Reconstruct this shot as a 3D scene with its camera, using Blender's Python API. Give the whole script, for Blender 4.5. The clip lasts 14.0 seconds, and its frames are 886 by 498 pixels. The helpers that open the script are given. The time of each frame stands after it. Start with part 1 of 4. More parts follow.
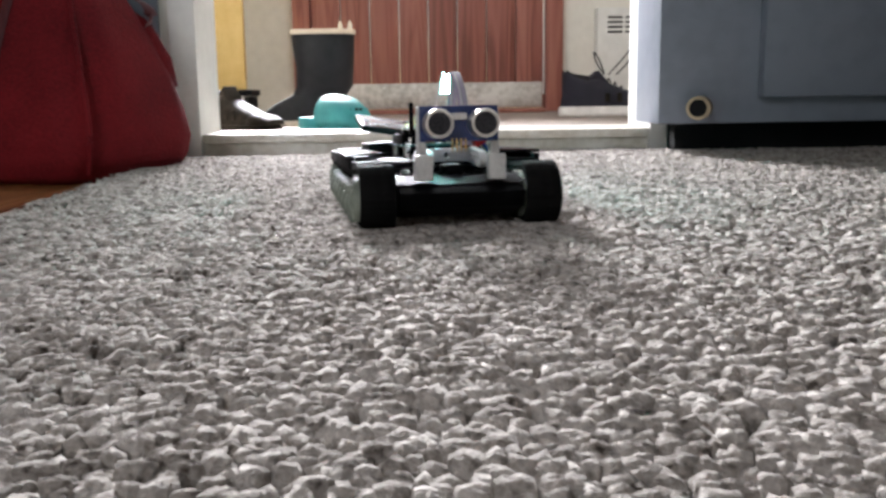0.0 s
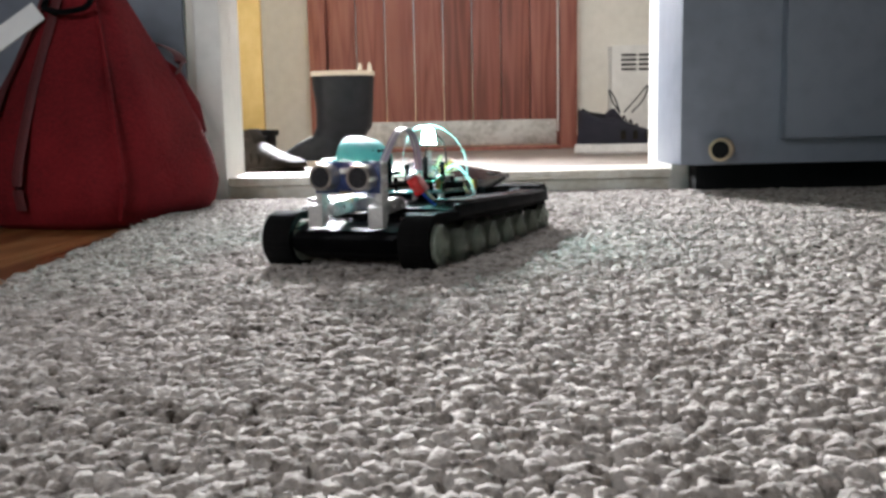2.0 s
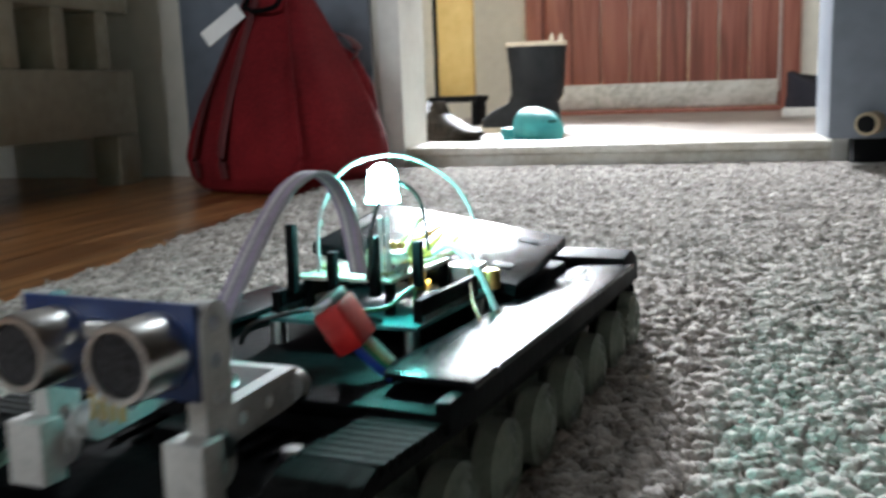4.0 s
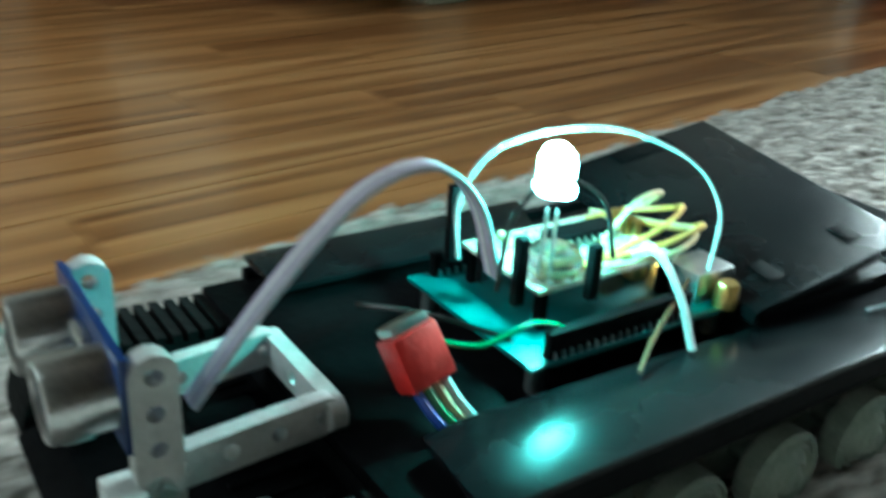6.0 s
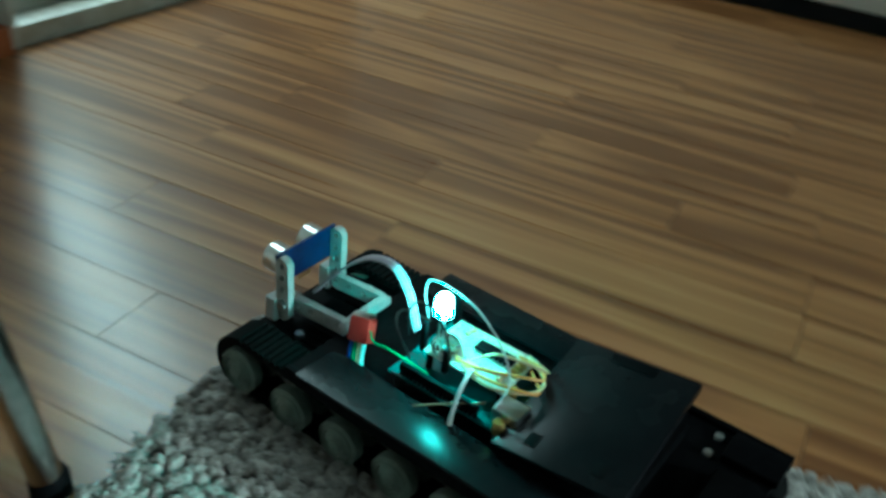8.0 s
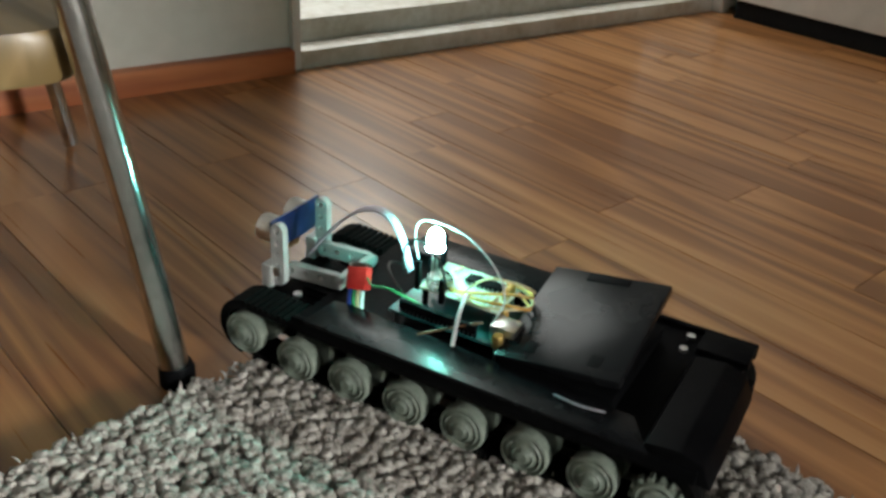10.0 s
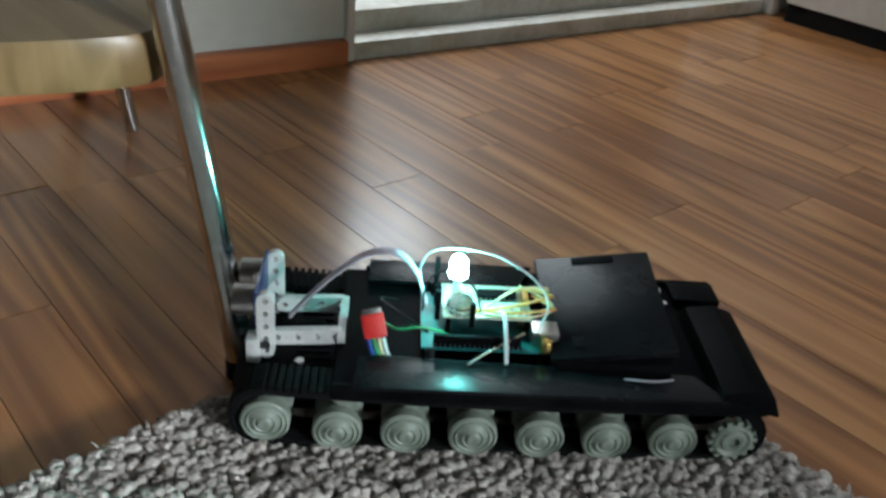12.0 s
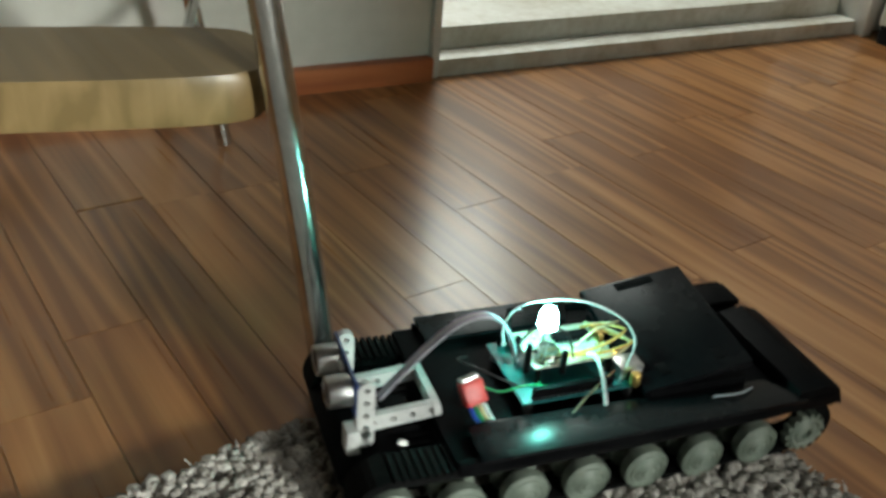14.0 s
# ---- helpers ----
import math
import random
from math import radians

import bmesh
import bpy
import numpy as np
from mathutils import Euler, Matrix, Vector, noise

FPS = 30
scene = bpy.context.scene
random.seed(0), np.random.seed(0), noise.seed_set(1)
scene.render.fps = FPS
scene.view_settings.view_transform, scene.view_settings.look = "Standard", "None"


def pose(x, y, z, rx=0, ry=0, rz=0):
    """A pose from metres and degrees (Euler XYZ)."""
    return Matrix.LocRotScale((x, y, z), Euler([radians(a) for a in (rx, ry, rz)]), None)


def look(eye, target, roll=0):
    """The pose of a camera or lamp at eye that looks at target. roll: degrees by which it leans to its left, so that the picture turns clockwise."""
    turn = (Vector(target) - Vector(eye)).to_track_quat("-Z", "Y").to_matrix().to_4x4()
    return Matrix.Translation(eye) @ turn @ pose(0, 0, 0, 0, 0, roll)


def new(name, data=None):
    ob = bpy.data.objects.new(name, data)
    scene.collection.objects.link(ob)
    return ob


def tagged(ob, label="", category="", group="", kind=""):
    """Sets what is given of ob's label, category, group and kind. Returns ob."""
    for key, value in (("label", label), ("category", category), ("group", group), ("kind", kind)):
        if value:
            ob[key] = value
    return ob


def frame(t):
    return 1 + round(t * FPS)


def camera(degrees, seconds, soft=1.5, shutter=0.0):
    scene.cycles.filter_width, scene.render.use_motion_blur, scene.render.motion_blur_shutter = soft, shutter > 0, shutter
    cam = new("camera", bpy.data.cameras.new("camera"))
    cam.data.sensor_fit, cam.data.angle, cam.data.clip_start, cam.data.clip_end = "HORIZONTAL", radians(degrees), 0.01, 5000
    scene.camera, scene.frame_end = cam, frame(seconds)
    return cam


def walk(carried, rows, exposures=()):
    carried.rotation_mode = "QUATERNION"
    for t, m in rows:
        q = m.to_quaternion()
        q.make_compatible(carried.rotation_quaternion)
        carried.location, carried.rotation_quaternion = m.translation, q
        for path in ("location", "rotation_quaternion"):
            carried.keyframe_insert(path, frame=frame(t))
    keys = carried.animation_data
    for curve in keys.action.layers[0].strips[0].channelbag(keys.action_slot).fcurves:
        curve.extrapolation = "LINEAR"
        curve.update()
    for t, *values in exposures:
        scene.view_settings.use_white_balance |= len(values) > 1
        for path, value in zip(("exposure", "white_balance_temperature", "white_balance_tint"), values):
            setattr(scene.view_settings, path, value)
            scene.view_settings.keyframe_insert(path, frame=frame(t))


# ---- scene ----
EXPOSURES = [(0.0, -1.12, 6300, 12), (2.2, -1.12, 6300, 11), (4.4, -1.1, 6000, 2), (5.0, -0.9, 5900, -4), (5.5, -0.7, 5700, -8), (6.0, -0.45, 5400, -18), (6.5, -0.35, 5200, -24), (7.0, -0.7, 4900, -36), (7.5, -0.95, 4800, -38), (8.0, -1.3, 5000, -30), (8.4, -1.15, 6700, 14), (11.0, -1.2, 6700, -2), (11.5, -1.2, 5900, 2), (12.0, -1.2, 5900, 2), (12.5, -1.15, 7300, 14), (13.0, -1.15, 7200, 12), (13.5, -1.2, 6700, -2), (14.0, -1.22, 6600, -4)]
cam = camera(51.30, 14.0, soft=3.0, shutter=0.6)
walk(cam, [
    (0.0, look((0.0042, 0.0050, 0.0874), (0.0369, 0.9904, -0.0795), -0.82)),
    (0.2, look((0.0029, 0.0059, 0.0871), (0.0347, 0.9923, -0.0745), -0.77)),
    (0.5, look((0.0019, 0.0064, 0.0889), (0.0310, 0.9940, -0.0655), -0.88)),
    (1.0, look((0.0005, 0.0092, 0.0889), (0.0264, 0.9991, -0.0506), -0.97)),
    (1.5, look((-0.0035, 0.0090, 0.0924), (0.0201, 1.0004, -0.0364), -1.01)),
    (2.1, look((-0.0141, -0.0045, 0.1001), (0.0072, 0.9866, -0.0317), -1.27)),
    (4.4, look((0.1397, -0.0959, 0.1296), (-0.1785, 0.8288, -0.0791), -1.05)),
    (5.0, look((0.0310, 0.0053, 0.1390), (-0.3973, 0.8543, -0.1705), 1.42)),
    (5.6, look((-0.0006, 0.0459, 0.1529), (-0.6236, 0.7093, -0.2614), 2.46)),
    (6.0, look((0.0620, -0.0155, 0.1688), (-0.6521, 0.5374, -0.2603), 1.99)),
    (6.5, look((-0.0145, -0.1586, 0.2306), (-0.6541, 0.3713, -0.3263), 9.09)),
    (6.9, look((0.0182, -0.1435, 0.2733), (-0.7590, 0.0976, -0.3080), 1.31)),
    (7.5, look((0.1285, -0.0728, 0.3482), (-0.6637, -0.2590, -0.2330), -4.36)),
    (8.1, look((0.1743, -0.0741, 0.3599), (-0.5821, -0.4456, -0.1785), 7.46)),
    (8.4, look((0.1710, -0.0460, 0.3359), (-0.5339, -0.5545, -0.1585), 6.77)),
    (8.7, look((0.1452, 0.0099, 0.3436), (-0.4662, -0.6092, -0.1492), 2.42)),
    (10.9, look((0.1567, 0.0527, 0.3121), (-0.4339, -0.5976, -0.1658), 4.24)),
    (11.0, look((0.1550, 0.0519, 0.3194), (-0.4292, -0.5992, -0.1652), 4.38)),
    (11.5, look((0.1661, 0.0395, 0.3299), (-0.4148, -0.6083, -0.1627), 4.79)),
    (12.0, look((0.1734, 0.0371, 0.3398), (-0.4020, -0.6112, -0.1588), 4.95)),
    (12.5, look((0.1776, 0.0258, 0.3447), (-0.3969, -0.6239, -0.1532), 5.47)),
    (13.0, look((0.1782, 0.0246, 0.3497), (-0.3891, -0.6334, -0.1455), 5.42)),
    (13.3, look((0.1800, 0.0203, 0.3529), (-0.3842, -0.6418, -0.1404), 5.64)),
    (13.5, look((0.1792, 0.0251, 0.3564), (-0.3780, -0.6439, -0.1355), 5.41)),
    (13.7, look((0.1803, 0.0264, 0.3581), (-0.3612, -0.6517, -0.1389), 5.16)),
    (14.0, look((0.1817, 0.0281, 0.3610), (-0.3351, -0.6628, -0.1445), 4.78)),
], EXPOSURES)

# world, lights
world = bpy.data.worlds.new("sky")
world.use_nodes = True
scene.world = world
wn = world.node_tree.nodes
sky = wn.new("ShaderNodeTexSky")
sky.sky_type = "NISHITA"
sky.sun_disc = False
sky.sun_elevation, sky.sun_rotation = radians(40), radians(20)
world.node_tree.links.new(sky.outputs[0], wn["Background"].inputs[0])
wn["Background"].inputs[1].default_value = 0.1


def area_light(name, eye, target, sx, sy, watts, colour, spread=180):
    data = bpy.data.lights.new(name, "AREA")
    data.shape, data.size, data.size_y, data.energy, data.color, data.spread = "RECTANGLE", sx, sy, watts, colour, radians(spread)
    ob = new(name, data)
    ob.matrix_basis = look(eye, target)
    return ob


# plan of the place, in metres
YD, XJL, XJR = 1.233, -0.267, 0.320      # entry doorway: wall plane and its two jambs
YH, XHL, XHR = 2.75, -0.75, 0.95        # entry hall: far wall and its side walls
BACK = pose(-0.399, -0.790, 0, 0, 0, -7.9)  # back wall: doorway corner and turn
BACK_W = 0.665                           # width of the back doorway
XL, XR, HC = -1.15, 1.45, 2.3            # room: left, right, ceiling
CARPET_TOP, ROBOT_Z = 0.012, 0.008
DOOR_X, KICK = (-0.277, 0.401), 0.086
VENT = (0.546, 0.80, 0.322)
CAB_Y, CAB_Z, CAB_DOOR, STOP = 1.10, 0.047, (0.416, 0.077), (0.349, 0.066)
BENCH_X, BENCH_Y, BENCH_Z, BENCH_LEGS = -0.657, (0.30, 1.14), 0.073, (0.514, 1.09)
SIDE_X, SIDE_Y1 = -1.046, 0.25
BAG = (-0.378, 1.055)

# Added fill under the closed hall ceiling, to brighten the hall; no opening there.
area_light("hall_fill_light", (0.10, 2.05, 2.2), (0.10, 1.95, 0.0), 0.5, 0.5, 26, (0.94, 0.975, 1.0))
# Unseen lamp added for the hall's daylight, set left so the jamb cuts it.
area_light("hall_added_key_light", (-0.36, 2.66, 0.88), (0.06, 0.85, 0.0), 0.36, 0.42, 50, (0.98, 0.98, 1.0), 62)
area_light("back_window_light", (-0.88, -1.72, 1.05), (-0.62, -0.40, 0.1), 0.85, 1.5, 84, (0.97, 0.98, 1.0))



# ---- materials ----
def mat(name, base=(0.5, 0.5, 0.5), rough=0.5, metal=0.0, spec=0.5):
    m = bpy.data.materials.new(name)
    m.use_nodes = True
    b = m.node_tree.nodes["Principled BSDF"]
    b.inputs["Base Color"].default_value = (*base, 1)
    b.inputs["Roughness"].default_value = rough
    b.inputs["Metallic"].default_value = metal
    b.inputs["Specular IOR Level"].default_value = spec
    return m


def node(m, kind, **values):
    n = m.node_tree.nodes.new(kind)
    for k, v in values.items():
        n.inputs[k.replace("_", " ")].default_value = v
    return n


def link(m, a, b):
    m.node_tree.links.new(a, b)


def coords(m, scale=(1, 1, 1)):
    tc = m.node_tree.nodes.new("ShaderNodeTexCoord")
    mp = m.node_tree.nodes.new("ShaderNodeMapping")
    mp.inputs["Scale"].default_value = scale
    link(m, tc.outputs["Object"], mp.inputs[0])
    return mp.outputs[0]


def ramp(m, fac, stops):
    r = m.node_tree.nodes.new("ShaderNodeValToRGB")
    while len(r.color_ramp.elements) < len(stops):
        r.color_ramp.elements.new(0.5)
    for e, (p, c) in zip(r.color_ramp.elements, stops):
        e.position, e.color = p, (*c, 1)
    link(m, fac, r.inputs[0])
    return r.outputs[0]


def worn(name, dark, light, rough=0.5, scale=6.0, bump=0.15, fine=60.0, metal=0.0, spec=0.5, rough_to=None):
    """A surface mottled at two scales, with fine relief."""
    m = mat(name, light, rough, metal, spec)
    b = m.node_tree.nodes["Principled BSDF"]
    co = coords(m)
    n1 = node(m, "ShaderNodeTexNoise", Scale=scale, Detail=6.0)
    n2 = node(m, "ShaderNodeTexNoise", Scale=scale * fine / 6.0, Detail=3.0)
    link(m, co, n1.inputs["Vector"])
    link(m, co, n2.inputs["Vector"])
    mix = m.node_tree.nodes.new("ShaderNodeMath")
    mix.operation = "MULTIPLY_ADD"
    mix.inputs[1].default_value = 0.35
    link(m, n2.outputs[0], mix.inputs[0])
    sub = m.node_tree.nodes.new("ShaderNodeMath")
    sub.operation = "MULTIPLY"
    sub.inputs[1].default_value = 0.65
    link(m, n1.outputs[0], sub.inputs[0])
    link(m, sub.outputs[0], mix.inputs[2])
    link(m, ramp(m, mix.outputs[0], [(0.35, dark), (0.62, light)]), b.inputs["Base Color"])
    if rough_to is not None:
        mr = m.node_tree.nodes.new("ShaderNodeMapRange")
        mr.inputs["From Min"].default_value, mr.inputs["From Max"].default_value = 0.3, 0.7
        mr.inputs["To Min"].default_value, mr.inputs["To Max"].default_value = rough, rough_to
        link(m, n1.outputs[0], mr.inputs[0])
        link(m, mr.outputs[0], b.inputs["Roughness"])
    bp = m.node_tree.nodes.new("ShaderNodeBump")
    bp.inputs["Strength"].default_value, bp.inputs["Distance"].default_value = bump, 0.002
    link(m, n2.outputs[0], bp.inputs["Height"])
    link(m, bp.outputs[0], b.inputs["Normal"])
    return m


def wood(name, dark, mid, light, rough=0.3, along=(9.0, 0.55, 1.0), spread=0.35, bump=0.05):
    """Plank wood: cathedral grain along y, tone varied from plank to plank."""
    m = mat(name, mid, rough)
    b = m.node_tree.nodes["Principled BSDF"]
    tc = m.node_tree.nodes.new("ShaderNodeTexCoord")
    info = m.node_tree.nodes.new("ShaderNodeObjectInfo")
    off = m.node_tree.nodes.new("ShaderNodeVectorMath")
    off.operation = "MULTIPLY_ADD"
    off.inputs[1].default_value = (1, 1, 1)
    comb = m.node_tree.nodes.new("ShaderNodeCombineXYZ")
    for k, f in ((0, 37.0), (1, 91.0), (2, 13.0)):
        mul = m.node_tree.nodes.new("ShaderNodeMath")
        mul.operation = "MULTIPLY"
        mul.inputs[1].default_value = f
        link(m, info.outputs["Random"], mul.inputs[0])
        link(m, mul.outputs[0], comb.inputs[k])
    link(m, tc.outputs["Object"], off.inputs[0])
    link(m, comb.outputs[0], off.inputs[2])
    mp = m.node_tree.nodes.new("ShaderNodeMapping")
    mp.inputs["Scale"].default_value = along
    link(m, off.outputs[0], mp.inputs[0])
    warp = node(m, "ShaderNodeTexNoise", Scale=1.6, Detail=2.0)
    link(m, mp.outputs[0], warp.inputs["Vector"])
    wv = node(m, "ShaderNodeTexNoise", Scale=5.0, Detail=5.0, Distortion=1.4)
    link(m, mp.outputs[0], wv.inputs["Vector"])
    mp2 = m.node_tree.nodes.new("ShaderNodeMapping")
    mp2.inputs["Scale"].default_value = (along[0] * 28, along[1] * 9, 1)
    link(m, off.outputs[0], mp2.inputs[0])
    fine = node(m, "ShaderNodeTexNoise", Scale=1.0, Detail=4.0)
    link(m, mp2.outputs[0], fine.inputs["Vector"])
    ring = m.node_tree.nodes.new("ShaderNodeMath")
    ring.operation = "MULTIPLY"
    ring.inputs[1].default_value = 9.0
    link(m, warp.outputs[0], ring.inputs[0])
    fr = m.node_tree.nodes.new("ShaderNodeMath")
    fr.operation = "PINGPONG"
    fr.inputs[1].default_value = 0.5
    link(m, ring.outputs[0], fr.inputs[0])
    parts = [(fr.outputs[0], 0.62), (wv.outputs[0], 0.42), (fine.outputs[0], 0.26), (info.outputs["Random"], spread)]
    acc = None
    for out, w in parts:
        mm = m.node_tree.nodes.new("ShaderNodeMath")
        mm.operation = "MULTIPLY_ADD"
        mm.inputs[1].default_value = w
        mm.inputs[2].default_value = 0.0
        link(m, out, mm.inputs[0])
        if acc is not None:
            link(m, acc, mm.inputs[2])
        acc = mm.outputs[0]
    link(m, ramp(m, acc, [(0.42, dark), (0.66, mid), (0.98, light)]), b.inputs["Base Color"])
    rr = m.node_tree.nodes.new("ShaderNodeMapRange")
    rr.inputs["To Min"].default_value, rr.inputs["To Max"].default_value = rough - 0.05, rough + 0.12
    link(m, fine.outputs[0], rr.inputs[0])
    link(m, rr.outputs[0], b.inputs["Roughness"])
    bp = m.node_tree.nodes.new("ShaderNodeBump")
    bp.inputs["Strength"].default_value, bp.inputs["Distance"].default_value = bump, 0.001
    link(m, fine.outputs[0], bp.inputs["Height"])
    link(m, bp.outputs[0], b.inputs["Normal"])
    return m


def glow(name, colour, strength):
    m = mat(name, colour, 0.3)
    b = m.node_tree.nodes["Principled BSDF"]
    b.inputs["Emission Color"].default_value = (*colour, 1)
    b.inputs["Emission Strength"].default_value = strength
    return m


def glass(name, colour=(1, 1, 1), rough=0.05):
    m = mat(name, colour, rough)
    b = m.node_tree.nodes["Principled BSDF"]
    b.inputs["Transmission Weight"].default_value = 1.0
    b.inputs["IOR"].default_value = 1.45
    return m


M_WALL = worn("wall_paint", (0.66, 0.63, 0.56), (0.78, 0.75, 0.68), 0.75, 2.0, 0.15, 120)
M_WHITE = worn("white_gloss_paint", (0.66, 0.65, 0.62), (0.80, 0.79, 0.76), 0.35, 5.0, 0.1, 60, rough_to=0.5)
M_SILL = worn("scuffed_sill_paint", (0.52, 0.47, 0.38), (0.80, 0.78, 0.72), 0.45, 14.0, 0.25, 40)
M_GREYPAINT = worn("grey_cabinet_paint", (0.115, 0.135, 0.17), (0.17, 0.195, 0.24), 0.32, 3.0, 0.08, 80, rough_to=0.5)
# Made-up dark finishes for unseen walls and ceiling, to lower the ambient light.
M_DARKWALL = wood("bounce_cutting_brown_wall", (0.05, 0.028, 0.014), (0.09, 0.05, 0.026), (0.14, 0.085, 0.045), 0.5, (9.0, 1.0, 0.5), 0.2)
M_DARKCEIL = worn("bounce_cutting_ceiling", (0.08, 0.05, 0.03), (0.14, 0.09, 0.055), 0.7, 3.0)
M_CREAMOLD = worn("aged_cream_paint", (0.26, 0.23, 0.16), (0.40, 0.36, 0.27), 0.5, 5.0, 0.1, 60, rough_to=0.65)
M_CEIL = worn("ceiling_paint", (0.7, 0.7, 0.68), (0.8, 0.8, 0.78), 0.9, 2.0, 0.1, 60)
M_FLOOR = wood("oak_laminate", (0.185, 0.072, 0.023), (0.36, 0.160, 0.055), (0.52, 0.285, 0.120), 0.27, (8.0, 0.42, 1.0), spread=0.16)
M_FLOOR.node_tree.nodes["Principled BSDF"].inputs["Coat Weight"].default_value = 0.3
M_FLOOR.node_tree.nodes["Principled BSDF"].inputs["Coat Roughness"].default_value = 0.16
M_JOINT = worn("dark_joint", (0.12, 0.06, 0.028), (0.19, 0.10, 0.045), 0.6)
M_BASE = wood("red_brown_baseboard", (0.36, 0.10, 0.034), (0.52, 0.165, 0.058), (0.60, 0.22, 0.085), 0.4, (0.6, 9.0, 9.0), 0.1)
M_DOORWOOD = wood("red_stained_planks", (0.16, 0.045, 0.03), (0.28, 0.09, 0.065), (0.36, 0.14, 0.10), 0.45, (9.0, 1.0, 0.5), 0.3)
M_PLATE = worn("scratched_metal_plate", (0.30, 0.28, 0.25), (0.66, 0.65, 0.62), 0.35, 9.0, 0.2, 50, metal=0.5, rough_to=0.6)
M_YELLOW = worn("yellow_paint", (0.66, 0.44, 0.12), (0.80, 0.58, 0.22), 0.5, 4.0)
# Near-black for black parts, and for shade painted into openings and recesses.
M_BLACK = worn("black_and_recess_shade", (0.003, 0.003, 0.0035), (0.008, 0.008, 0.009), 0.8, spec=0.2)
M_HALLFLOOR = worn("grey_brown_vinyl", (0.20, 0.16, 0.13), (0.34, 0.29, 0.25), 0.5, 8.0, 0.1, 40)
M_BACKFLOOR = worn("pale_mauve_vinyl", (0.52, 0.44, 0.47), (0.66, 0.58, 0.60), 0.4, 7.0, 0.1, 40)
M_CARPET_BASE = worn("carpet_backing", (0.12, 0.10, 0.085), (0.2, 0.17, 0.15), 0.95)
M_BAG = worn("red_canvas", (0.075, 0.004, 0.006), (0.18, 0.010, 0.014), 0.8, 9.0, 0.5, 180, spec=0.15)
M_BAGDARK = worn("dark_red_strap", (0.05, 0.006, 0.008), (0.10, 0.012, 0.014), 0.7, 9.0, 0.4, 150)
M_RUBBER = worn("dark_green_rubber", (0.007, 0.008, 0.010), (0.018, 0.019, 0.022), 0.45, 7.0, 0.12, 50, spec=0.2, rough_to=0.65)
M_CREAM = worn("cream_rubber_trim", (0.55, 0.47, 0.36), (0.72, 0.64, 0.52), 0.6)
M_CROC = worn("turquoise_foam", (0.03, 0.24, 0.25), (0.06, 0.36, 0.36), 0.55, 8.0, 0.1, 60)
M_LEATHER = worn("worn_brown_black_leather", (0.006, 0.005, 0.004), (0.028, 0.021, 0.015), 0.6, 12.0, 0.3, 50, spec=0.08)
M_MESHNAVY = worn("navy_mesh_fabric", (0.005, 0.005, 0.011), (0.016, 0.015, 0.028), 0.8, 20.0, 0.5, 100)
M_SOLE = worn("white_foam_sole", (0.6, 0.58, 0.56), (0.82, 0.8, 0.78), 0.6, 9.0)
M_CHROME = worn("worn_chrome", (0.45, 0.45, 0.44), (0.72, 0.72, 0.70), 0.12, 14.0, 0.03, 60, metal=1.0, rough_to=0.3)
M_SEAT = wood("varnished_beech_ply", (0.19, 0.125, 0.05), (0.28, 0.185, 0.08), (0.36, 0.25, 0.12), 0.32, (9.0, 0.7, 5.0), 0.1)
M_FELT = worn("cream_felt_bumper", (0.42, 0.34, 0.22), (0.6, 0.5, 0.35), 0.8)
M_PAPER = worn("white_paper", (0.74, 0.74, 0.74), (0.84, 0.84, 0.83), 0.7)
M_LACE = worn("black_lace", (0.01, 0.01, 0.01), (0.03, 0.03, 0.03), 0.8, 60)


# ---- builders ----
def box_bm(x0, x1, y0, y1, z0, z1, bevel=0.0, seg=2):
    bm = bmesh.new()
    bmesh.ops.create_cube(bm, size=1.0)
    for v in bm.verts:
        v.co = Vector(((x0 + x1) / 2 + v.co.x * (x1 - x0), (y0 + y1) / 2 + v.co.y * (y1 - y0), (z0 + z1) / 2 + v.co.z * (z1 - z0)))
    if bevel:
        bmesh.ops.bevel(bm, geom=bm.edges[:], offset=bevel, segments=seg, affect="EDGES", profile=0.6)
    return bm


def add(bm, other):
    """Joins another bmesh into bm."""
    me = bpy.data.meshes.new("join")
    other.to_mesh(me)
    other.free()
    bm.from_mesh(me)
    bpy.data.meshes.remove(me)
    return bm


def boxes_bm(rows, bevel=0.0):
    bm = bmesh.new()
    for r in rows:
        add(bm, box_bm(*r, bevel=bevel))
    return bm


def cyl_bm(r, h, seg=24, r2=None, axis="z", at=(0, 0, 0), bevel=0.0):
    bm = bmesh.new()
    bmesh.ops.create_cone(bm, cap_ends=True, segments=seg, radius1=r, radius2=r if r2 is None else r2, depth=h)
    if bevel:
        es = [e for e in bm.edges if len(e.link_faces) == 2 and any(len(f.verts) > 4 for f in e.link_faces)]
        bmesh.ops.bevel(bm, geom=es, offset=bevel, segments=2, affect="EDGES")
    turn = {"z": pose(0, 0, 0), "x": pose(0, 0, 0, 0, 90, 0), "y": pose(0, 0, 0, -90, 0, 0)}[axis]
    bmesh.ops.transform(bm, matrix=Matrix.Translation(at) @ turn, verts=bm.verts)
    return bm


